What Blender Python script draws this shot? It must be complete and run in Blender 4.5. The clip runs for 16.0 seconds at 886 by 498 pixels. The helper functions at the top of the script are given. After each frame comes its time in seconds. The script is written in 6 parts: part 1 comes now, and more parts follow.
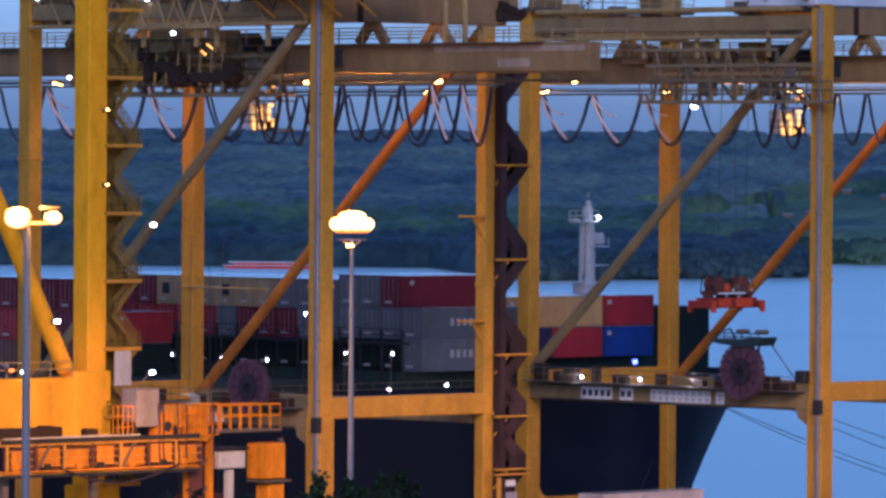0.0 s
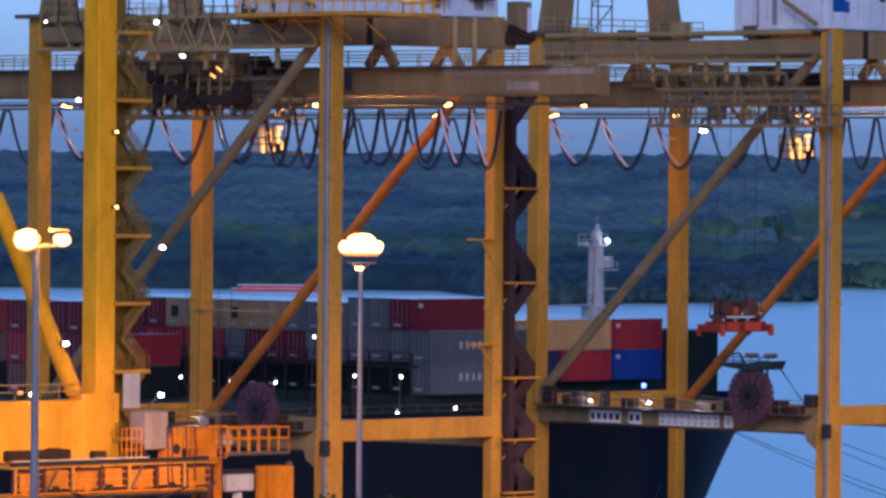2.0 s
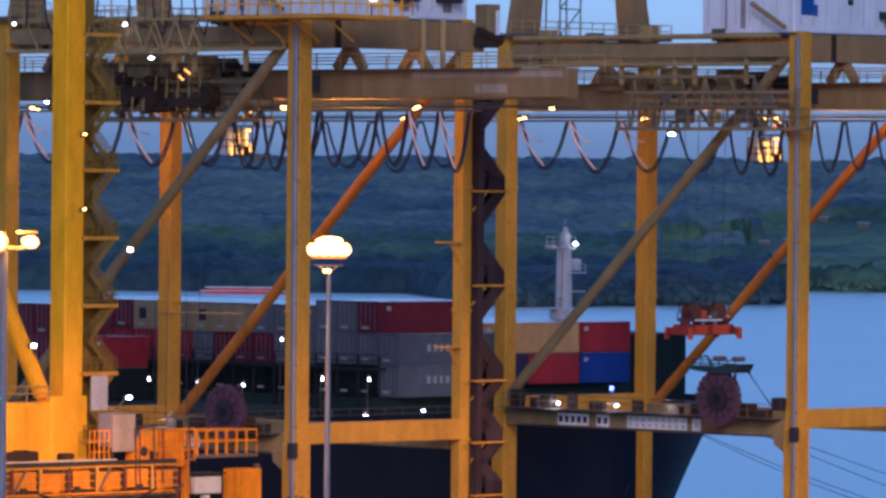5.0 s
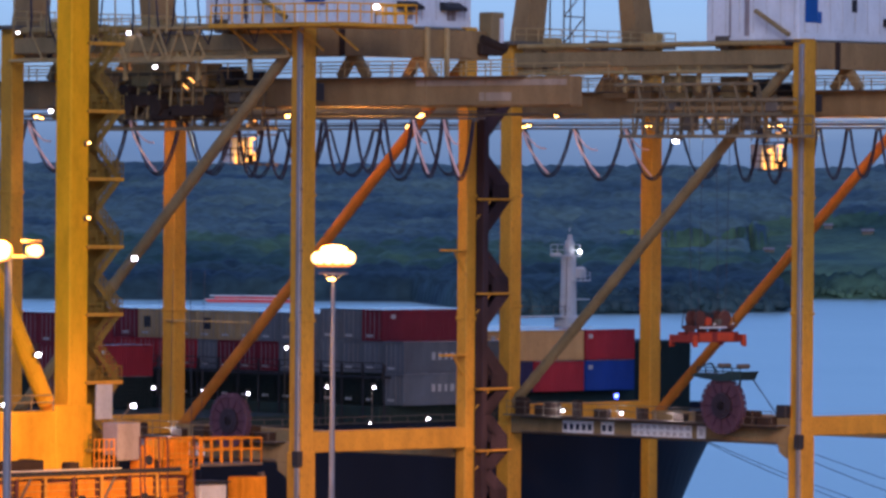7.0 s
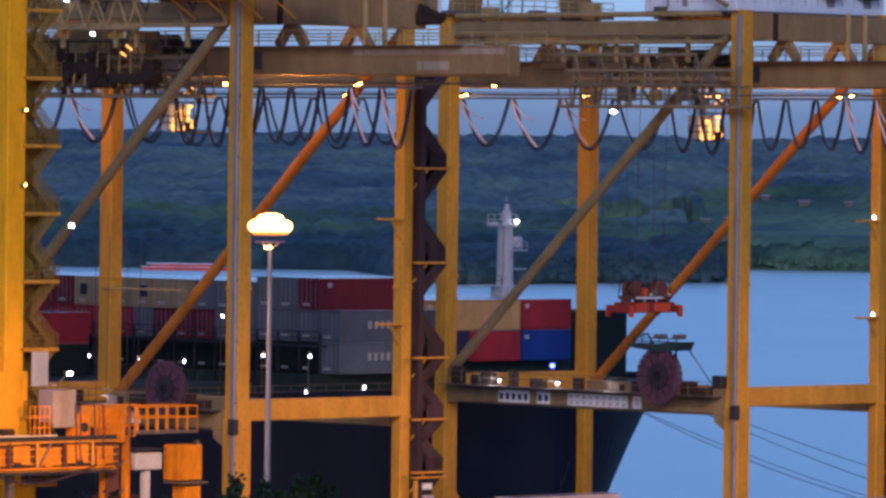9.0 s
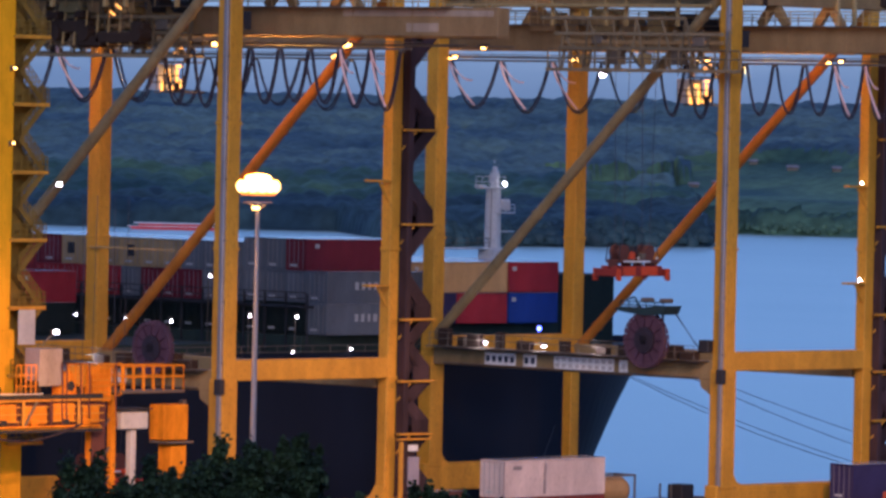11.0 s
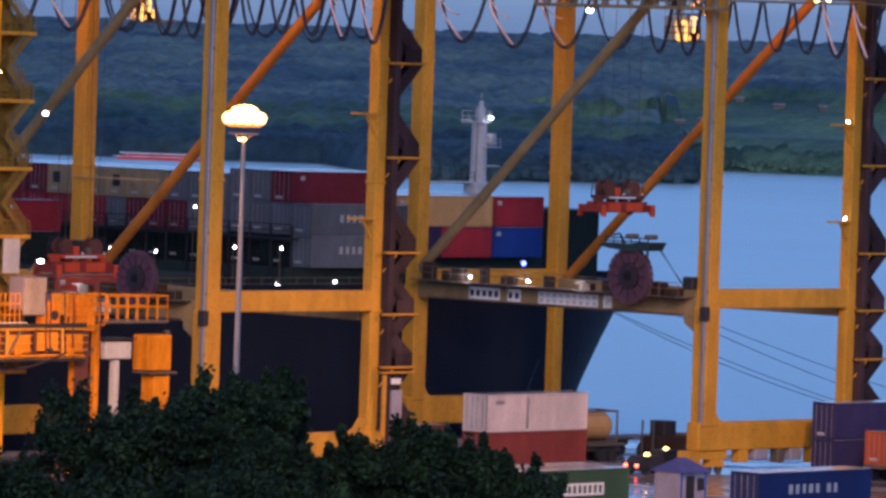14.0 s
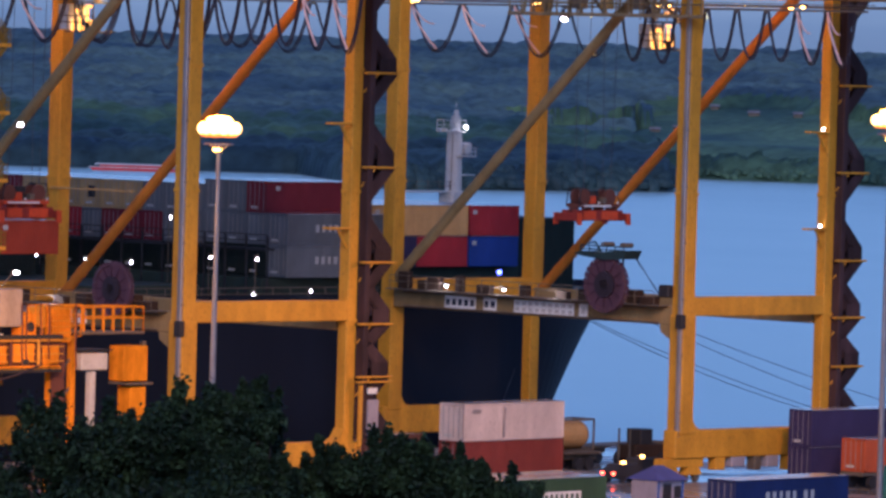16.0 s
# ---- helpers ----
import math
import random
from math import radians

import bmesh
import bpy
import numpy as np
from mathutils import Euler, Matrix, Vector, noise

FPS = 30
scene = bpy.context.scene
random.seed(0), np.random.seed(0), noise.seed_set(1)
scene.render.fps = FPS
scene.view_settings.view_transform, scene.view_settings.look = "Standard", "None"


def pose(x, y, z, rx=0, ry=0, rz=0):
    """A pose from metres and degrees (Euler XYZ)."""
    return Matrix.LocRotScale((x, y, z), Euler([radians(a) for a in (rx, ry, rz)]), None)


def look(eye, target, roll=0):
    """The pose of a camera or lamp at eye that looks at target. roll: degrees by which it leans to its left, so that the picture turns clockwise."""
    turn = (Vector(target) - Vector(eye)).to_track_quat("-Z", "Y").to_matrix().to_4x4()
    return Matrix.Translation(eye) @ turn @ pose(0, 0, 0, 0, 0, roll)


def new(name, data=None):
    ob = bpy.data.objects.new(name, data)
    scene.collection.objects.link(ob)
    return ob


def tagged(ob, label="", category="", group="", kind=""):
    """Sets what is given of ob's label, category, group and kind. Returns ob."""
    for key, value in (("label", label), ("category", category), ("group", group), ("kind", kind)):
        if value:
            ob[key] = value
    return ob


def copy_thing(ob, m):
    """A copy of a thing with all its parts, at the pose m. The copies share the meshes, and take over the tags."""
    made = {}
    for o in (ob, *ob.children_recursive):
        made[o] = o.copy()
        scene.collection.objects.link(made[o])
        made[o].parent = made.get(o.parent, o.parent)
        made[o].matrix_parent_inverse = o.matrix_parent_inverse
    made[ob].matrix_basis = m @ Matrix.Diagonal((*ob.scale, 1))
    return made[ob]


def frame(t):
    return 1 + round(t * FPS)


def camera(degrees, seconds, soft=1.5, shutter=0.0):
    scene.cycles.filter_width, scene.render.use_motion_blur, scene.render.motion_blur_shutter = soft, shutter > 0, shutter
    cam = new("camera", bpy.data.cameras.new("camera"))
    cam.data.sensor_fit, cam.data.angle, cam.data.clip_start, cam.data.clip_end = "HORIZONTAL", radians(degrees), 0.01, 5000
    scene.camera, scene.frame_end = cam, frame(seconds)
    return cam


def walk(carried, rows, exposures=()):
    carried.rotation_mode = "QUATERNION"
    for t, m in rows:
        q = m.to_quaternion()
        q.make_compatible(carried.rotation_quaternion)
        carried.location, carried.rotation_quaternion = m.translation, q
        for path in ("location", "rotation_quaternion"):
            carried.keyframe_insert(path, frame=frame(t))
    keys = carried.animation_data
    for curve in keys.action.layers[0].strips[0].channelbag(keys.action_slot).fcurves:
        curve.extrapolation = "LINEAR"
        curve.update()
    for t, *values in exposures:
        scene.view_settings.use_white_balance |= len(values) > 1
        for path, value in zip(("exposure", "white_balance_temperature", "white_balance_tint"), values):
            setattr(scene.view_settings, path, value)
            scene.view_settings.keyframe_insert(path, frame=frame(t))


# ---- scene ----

# World: X runs along the quay, Y points out to the water, z = 0 is the quay's paving.
EYE = Vector((-360.15, -324.18, 32.0))
AXIS = 45.5


def aim(yaw, pitch, roll):
    """The camera's pose on its spot, by degrees of yaw from AXIS, of pitch and of roll."""
    a, b = radians(AXIS + yaw), radians(pitch)
    way = Vector((math.sin(a) * math.cos(b), math.cos(a) * math.cos(b), math.sin(b)))
    return look(EYE, EYE + way * 100.0, roll)


cam = camera(8.155, 16.0, soft=3.0)
walk(cam, [(t, aim(y, p, r)) for t, y, p, r in (
    (0.0, -1.014, -0.867, 0.368), (0.5, -1.037, -0.810, 0.380), (1.0, -0.999, -0.774, 0.427),
    (1.5, -1.091, -0.692, 0.575), (2.0, -1.098, -0.654, 0.480), (2.5, -0.917, -0.647, 0.513),
    (3.0, -0.875, -0.664, 0.576), (3.5, -0.812, -0.626, 0.397), (4.0, -0.806, -0.628, 0.568),
    (6.5, -0.803, -0.595, 0.542), (7.0, -0.845, -0.553, 0.444), (7.5, -0.591, -0.596, 0.533),
    (8.0, -0.415, -0.681, 0.709), (8.5, -0.236, -0.781, 0.685), (9.0, -0.260, -0.832, 0.764),
    (11.3, -0.180, -1.341, 1.400), (11.5, -0.224, -1.461, 1.498), (12.0, -0.294, -1.723, 1.541),
    (12.5, -0.060, -2.044, 1.652), (13.0, 0.065, -2.063, 1.649), (13.5, 0.032, -1.903, 1.877),
    (14.0, 0.015, -1.787, 1.963), (14.5, 0.000, -1.724, 1.891), (15.0, 0.227, -1.716, 1.884),
    (15.5, 0.263, -1.714, 1.680), (16.0, 0.237, -1.695, 1.658))],
    exposures=[(0.0, 0.18, 5000, 26), (4.2, 0.18, 5000, 26), (6.3, 0.2, 5400, 26), (9.2, 0.2, 5400, 26), (11.3, 0.27, 5450, 27), (16.0, 0.27, 5450, 27)])

# ---- world and light ----
world = bpy.data.worlds.new("dusk_sky")
scene.world = world
world.use_nodes = True
wn = world.node_tree.nodes
sky = wn.new("ShaderNodeTexSky")
sky.sky_type = "NISHITA"
sky.sun_disc = False
sky.sun_elevation = radians(11.0)
sky.sun_rotation = radians(225.0)
sky.air_density, sky.dust_density, sky.ozone_density = 0.8, 0.05, 5.6
wn["Background"].inputs["Strength"].default_value = 0.080
# a low dull cloud bank all round the horizon, thinning upwards into a clear violet-blue dusk
wl = world.node_tree.links
sky_way = wn.new("ShaderNodeTexCoord")
parts_ = wn.new("ShaderNodeSeparateXYZ")
wl.new(sky_way.outputs["Generated"], parts_.inputs["Vector"])
stretch = wn.new("ShaderNodeMapping")
stretch.inputs["Scale"].default_value = (9, 9, 60)
wl.new(sky_way.outputs["Generated"], stretch.inputs["Vector"])
wisps = wn.new("ShaderNodeTexNoise")
wisps.inputs["Scale"].default_value, wisps.inputs["Detail"].default_value = 2.0, 4
wl.new(stretch.outputs["Vector"], wisps.inputs["Vector"])
sway = wn.new("ShaderNodeMath")
sway.operation = "MULTIPLY_ADD"
sway.inputs[1].default_value = 0.014
wl.new(wisps.outputs["Fac"], sway.inputs[0])
wl.new(parts_.outputs["Z"], sway.inputs[2])
climb = wn.new("ShaderNodeMapRange")
climb.interpolation_type = "SMOOTHSTEP"
climb.inputs["From Min"].default_value, climb.inputs["From Max"].default_value = 0.008, 0.040
wl.new(sway.outputs["Value"], climb.inputs["Value"])
veil = wn.new("ShaderNodeMix")
veil.data_type = "RGBA"
veil.inputs["A"].default_value, veil.inputs["B"].default_value = (0.44, 0.47, 0.66, 1), (1.30, 1.08, 1.08, 1)
wl.new(climb.outputs["Result"], veil.inputs["Factor"])
dusk = wn.new("ShaderNodeMix")
dusk.data_type, dusk.blend_type = "RGBA", "MULTIPLY"
dusk.inputs["Factor"].default_value = 1.0
wl.new(sky.outputs["Color"], dusk.inputs["A"])
wl.new(veil.outputs["Result"], dusk.inputs["B"])
# the open sky above the bank is brighter and greyer, with high cloud
rise = wn.new("ShaderNodeMapRange")
rise.inputs["From Min"].default_value, rise.inputs["From Max"].default_value = 0.03, 0.22
wl.new(parts_.outputs["Z"], rise.inputs["Value"])
high = wn.new("ShaderNodeMix")
high.data_type = "RGBA"
high.inputs["A"].default_value, high.inputs["B"].default_value = (1, 1, 1, 1), (2.05, 1.74, 1.38, 1)
wl.new(rise.outputs["Result"], high.inputs["Factor"])
lift = wn.new("ShaderNodeMix")
lift.data_type, lift.blend_type = "RGBA", "MULTIPLY"
lift.inputs["Factor"].default_value = 1.0
wl.new(dusk.outputs["Result"], lift.inputs["A"])
wl.new(high.outputs["Result"], lift.inputs["B"])
wl.new(lift.outputs["Result"], wn["Background"].inputs["Color"])

sun_data = bpy.data.lights.new("sun", "SUN")
sun_data.energy, sun_data.angle, sun_data.color = 0.9, radians(25), (1.0, 0.92, 0.86)
sun = new("sun", sun_data)
sun.matrix_world = look((-200, -200, 120), (0, 0, 0))


# ---- materials ----
def paint(name, color, rough=0.5, metal=0.0, vary=0.18, scale=1.2, grime=(0.06, 0.04, 0.03), wear=0.35, bump=0.02, spread=0.0, spec=0.22):
    """Painted or bare surface: blotchy tone, streaked dirt, fine relief. spread: tone that changes from object to object."""
    m = bpy.data.materials.new(name)
    m.use_nodes = True
    n, l = m.node_tree.nodes, m.node_tree.links
    b = n["Principled BSDF"]
    co = n.new("ShaderNodeTexCoord")
    mp = n.new("ShaderNodeMapping")
    mp.inputs["Scale"].default_value = (scale, scale, scale * 0.35)
    l.new(co.outputs["Object"], mp.inputs["Vector"])
    big = n.new("ShaderNodeTexNoise")
    big.inputs["Scale"].default_value, big.inputs["Detail"].default_value = 0.6, 5
    l.new(mp.outputs["Vector"], big.inputs["Vector"])
    fine = n.new("ShaderNodeTexNoise")
    fine.inputs["Scale"].default_value, fine.inputs["Detail"].default_value = 7.0, 8
    l.new(mp.outputs["Vector"], fine.inputs["Vector"])
    tone = n.new("ShaderNodeMapRange")
    tone.inputs["From Min"].default_value, tone.inputs["From Max"].default_value = 0.3, 0.7
    tone.inputs["To Min"].default_value, tone.inputs["To Max"].default_value = 1 - vary, 1 + vary
    l.new(big.outputs["Fac"], tone.inputs["Value"])
    last = tone.outputs["Result"]
    if spread:
        info = n.new("ShaderNodeObjectInfo")
        own = n.new("ShaderNodeMapRange")
        own.inputs["To Min"].default_value, own.inputs["To Max"].default_value = 1 - spread, 1 + spread
        l.new(info.outputs["Random"], own.inputs["Value"])
        times = n.new("ShaderNodeMath")
        times.operation = "MULTIPLY"
        l.new(last, times.inputs[0])
        l.new(own.outputs["Result"], times.inputs[1])
        last = times.outputs["Value"]
    base = n.new("ShaderNodeVectorMath")
    base.operation = "SCALE"
    base.inputs[0].default_value = color
    l.new(last, base.inputs["Scale"])
    dirt = n.new("ShaderNodeMapRange")
    dirt.inputs["From Min"].default_value, dirt.inputs["From Max"].default_value = 0.52, 0.75
    dirt.inputs["To Max"].default_value = wear
    l.new(fine.outputs["Fac"], dirt.inputs["Value"])
    mix = n.new("ShaderNodeMix")
    mix.data_type = "RGBA"
    mix.inputs["B"].default_value = (*grime, 1)
    l.new(dirt.outputs["Result"], mix.inputs["Factor"])
    l.new(base.outputs["Vector"], mix.inputs["A"])
    l.new(mix.outputs["Result"], b.inputs["Base Color"])
    b.inputs["Roughness"].default_value, b.inputs["Metallic"].default_value = rough, metal
    b.inputs["Specular IOR Level"].default_value = spec
    if bump:
        bp = n.new("ShaderNodeBump")
        bp.inputs["Strength"].default_value, bp.inputs["Distance"].default_value = 0.4, bump
        l.new(fine.outputs["Fac"], bp.inputs["Height"])
        l.new(bp.outputs["Normal"], b.inputs["Normal"])
    return m


def glow(name, color, strength):
    m = bpy.data.materials.new(name)
    m.use_nodes = True
    b = m.node_tree.nodes["Principled BSDF"]
    b.inputs["Base Color"].default_value = (*color, 1)
    b.inputs["Emission Color"].default_value = (*color, 1)
    b.inputs["Emission Strength"].default_value = strength
    return m


def leafy(name, color, vary=0.5, rough=0.6, relief=0.0, grain=0.02):
    """Foliage: every leaf or clump has a tone of its own."""
    m = bpy.data.materials.new(name)
    m.use_nodes = True
    n, l = m.node_tree.nodes, m.node_tree.links
    b = n["Principled BSDF"]
    geo = n.new("ShaderNodeNewGeometry")
    ramp = n.new("ShaderNodeMapRange")
    ramp.inputs["To Min"].default_value, ramp.inputs["To Max"].default_value = 1 - vary, 1 + vary
    l.new(geo.outputs["Random Per Island"], ramp.inputs["Value"])
    co = n.new("ShaderNodeTexCoord")
    big = n.new("ShaderNodeTexNoise")
    big.inputs["Scale"].default_value, big.inputs["Detail"].default_value = grain, 4
    l.new(co.outputs["Object"], big.inputs["Vector"])
    hue = n.new("ShaderNodeMix")
    hue.data_type = "RGBA"
    hue.inputs["A"].default_value = (color[0] * 0.42, color[1] * 0.52, color[2] * 0.72, 1)
    hue.inputs["B"].default_value = (color[0] * 1.5, color[1] * 1.4, color[2] * 1.15, 1)
    even = n.new("ShaderNodeMapRange")
    even.inputs["From Min"].default_value, even.inputs["From Max"].default_value = 0.32, 0.68
    l.new(big.outputs["Fac"], even.inputs["Value"])
    l.new(even.outputs["Result"], hue.inputs["Factor"])
    fine = n.new("ShaderNodeTexNoise")
    fine.inputs["Scale"].default_value, fine.inputs["Detail"].default_value = 0.22, 6
    l.new(co.outputs["Object"], fine.inputs["Vector"])
    mott = n.new("ShaderNodeMapRange")
    mott.inputs["From Min"].default_value, mott.inputs["From Max"].default_value = 0.3, 0.7
    mott.inputs["To Min"].default_value, mott.inputs["To Max"].default_value = 0.66, 1.34
    l.new(fine.outputs["Fac"], mott.inputs["Value"])
    both = n.new("ShaderNodeMath")
    both.operation = "MULTIPLY"
    l.new(ramp.outputs["Result"], both.inputs[0])
    l.new(mott.outputs["Result"], both.inputs[1])
    sc = n.new("ShaderNodeVectorMath")
    sc.operation = "SCALE"
    l.new(hue.outputs["Result"], sc.inputs[0])
    l.new(both.outputs["Value"], sc.inputs["Scale"])
    b.inputs["Specular IOR Level"].default_value = 0.2
    l.new(sc.outputs["Vector"], b.inputs["Base Color"])
    b.inputs["Roughness"].default_value = rough
    if relief:
        leaves = n.new("ShaderNodeTexNoise")
        leaves.inputs["Scale"].default_value, leaves.inputs["Detail"].default_value = 0.9, 5
        l.new(co.outputs["Object"], leaves.inputs["Vector"])
        bp = n.new("ShaderNodeBump")
        bp.inputs["Strength"].default_value, bp.inputs["Distance"].default_value = 0.7, relief
        l.new(leaves.outputs["Fac"], bp.inputs["Height"])
        l.new(bp.outputs["Normal"], b.inputs["Normal"])
    return m


ORANGE = (1.0, 0.40, 0.02)
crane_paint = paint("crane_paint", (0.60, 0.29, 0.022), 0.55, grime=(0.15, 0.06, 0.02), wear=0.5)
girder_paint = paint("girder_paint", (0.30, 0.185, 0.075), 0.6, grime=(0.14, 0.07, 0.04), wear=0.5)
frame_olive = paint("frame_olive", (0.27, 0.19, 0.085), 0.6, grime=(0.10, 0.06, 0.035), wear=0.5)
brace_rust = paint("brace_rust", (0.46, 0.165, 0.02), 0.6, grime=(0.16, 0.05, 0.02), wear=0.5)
teal_sheet = paint("teal_sheet", (0.02, 0.045, 0.05), 0.6)
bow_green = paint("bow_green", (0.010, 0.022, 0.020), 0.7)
cable_highlight = paint("cable_highlight", (0.90, 0.58, 0.50), 0.3, bump=0)
motor_black = paint("motor_black", (0.045, 0.028, 0.020), 0.65, spec=0.1)
lattice_olive = paint("lattice_olive", (0.19, 0.14, 0.075), 0.65, grime=(0.06, 0.04, 0.03), wear=0.6, spread=0.35)
faded_tan = paint("faded_tan", (0.42, 0.31, 0.21), 0.7)
yellow_mesh = paint("yellow_mesh", (0.22, 0.14, 0.022), 0.7)
bright_yellow = paint("bright_yellow", (0.92, 0.43, 0.0), 0.5, wear=0.25, grime=(0.25, 0.12, 0.01), spec=0.08)
trolley_paint = paint("trolley_paint", (0.38, 0.26, 0.10), 0.6, grime=(0.10, 0.07, 0.04), wear=0.55)
dull_steel = paint("dull_steel", (0.16, 0.13, 0.10), 0.6, metal=0.3)
stair_steel = paint("stair_steel", (0.042, 0.024, 0.026), 0.7, vary=0.4, spread=0.35)
rail_steel = paint("rail_steel", (0.45, 0.30, 0.12), 0.5)
black_cable = paint("black_cable", (0.035, 0.028, 0.04), 0.3, bump=0)
white_panel = paint("white_panel", (0.72, 0.74, 0.76), 0.5, vary=0.1, wear=0.3, grime=(0.3, 0.28, 0.26))
grey_panel = paint("grey_panel", (0.5, 0.49, 0.47), 0.5, vary=0.1)
dark_grille = paint("dark_grille", (0.03, 0.03, 0.035), 0.6)
sign_white = paint("sign_white", (0.78, 0.78, 0.76), 0.5, vary=0.08)
sign_ink = paint("sign_ink", (0.02, 0.03, 0.06), 0.6)
logo_blue = paint("logo_blue", (0.02, 0.10, 0.35), 0.5)
gallery_orange = paint("gallery_orange", (0.68, 0.24, 0.002), 0.6, vary=0.3, grime=(0.12, 0.03, 0.0), spec=0.05)
grime_paint = paint("grime_paint", (0.30, 0.26, 0.26), 0.8)
rust_roof = paint("rust_roof", (0.13, 0.05, 0.04), 0.8)
red_boat = paint("red_boat", (0.62, 0.05, 0.05), 0.5)
reel_paint = paint("reel_paint", (0.095, 0.050, 0.075), 0.5)
reel_dark = paint("reel_dark", (0.05, 0.02, 0.04), 0.5)
spreader_orange = paint("spreader_orange", (0.60, 0.075, 0.022), 0.5, grime=(0.10, 0.03, 0.02), wear=0.6)
spreader_red = paint("spreader_red", (0.26, 0.035, 0.025), 0.55, grime=(0.05, 0.02, 0.02), wear=0.6)
hull_paint = paint("hull_paint", (0.013, 0.017, 0.030), 0.6, wear=0.12, scale=0.3, grime=(0.02, 0.015, 0.015), spec=0.12)
deck_paint = paint("deck_paint", (0.03, 0.05, 0.042), 0.7)
mast_white = paint("mast_white", (0.75, 0.74, 0.72), 0.5, vary=0.08)
concrete = paint("concrete", (0.30, 0.29, 0.29), 0.45, vary=0.25, scale=0.15, spec=0.5)
asphalt = paint("asphalt", (0.06, 0.06, 0.06), 0.9, vary=0.25, scale=0.08)
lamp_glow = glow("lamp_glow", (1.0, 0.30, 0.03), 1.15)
lamp_core = glow("lamp_core", (1.0, 0.56, 0.15), 4.6)
white_glow = glow("white_glow", (1.0, 0.95, 0.85), 16)
amber_glow = glow("amber_glow", (1.0, 0.45, 0.07), 14)
cab_glow = glow("cab_glow", (1.0, 0.42, 0.06), 2.6)
red_glow = glow("red_glow", (1.0, 0.08, 0.03), 12)
blue_glow = glow("blue_glow", (0.12, 0.16, 1.0), 9)
# Glossy roof sheet; its pale grey paints in the sky's sheen.
sheen_roof = paint("sheen_roof", (0.42, 0.42, 0.45), 0.16, spec=0.9, bump=0.004)
galvanised = paint("galvanised", (0.30, 0.28, 0.28), 0.5, metal=0.5)
hut_wall = paint("hut_wall", (0.34, 0.31, 0.36), 0.6)
hut_roof = paint("hut_roof", (0.06, 0.075, 0.26), 0.5)
bark = paint("bark", (0.045, 0.034, 0.026), 0.9)
leaf_near = leafy("leaf_near", (0.019, 0.034, 0.014), 0.6, grain=0.45)
# Far foliage carries the haze of distance in its pale blue-green base.
leaf_far_haze = leafy("leaf_far_haze", (0.11, 0.165, 0.165), 0.0, relief=0.6)
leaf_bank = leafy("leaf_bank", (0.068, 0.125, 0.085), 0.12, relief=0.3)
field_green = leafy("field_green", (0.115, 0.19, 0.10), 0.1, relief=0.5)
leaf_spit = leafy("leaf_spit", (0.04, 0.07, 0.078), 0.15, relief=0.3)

# Dark green is near-black: the bottom tier's shade is put into its paint.
COLOURS = {
    "dark red": (0.17, 0.018, 0.03), "red": (0.36, 0.025, 0.035), "grey": (0.14, 0.155, 0.17), "blue": (0.015, 0.05, 0.26),
    "beige": (0.42, 0.29, 0.14), "tan": (0.50, 0.30, 0.12), "green": (0.045, 0.095, 0.05), "white": (0.62, 0.51, 0.46),
    "navy": (0.012, 0.025, 0.10), "rust red": (0.22, 0.042, 0.032), "purple": (0.035, 0.028, 0.085), "orange": (0.45, 0.09, 0.03),
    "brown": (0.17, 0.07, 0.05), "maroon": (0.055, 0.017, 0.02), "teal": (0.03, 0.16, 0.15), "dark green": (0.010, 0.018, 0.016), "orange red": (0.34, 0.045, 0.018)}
box_paint = {k: paint("box_" + k.replace(" ", "_"), c, 0.55, wear=0.3, vary=0.15, spread=0.1) for k, c in COLOURS.items()}


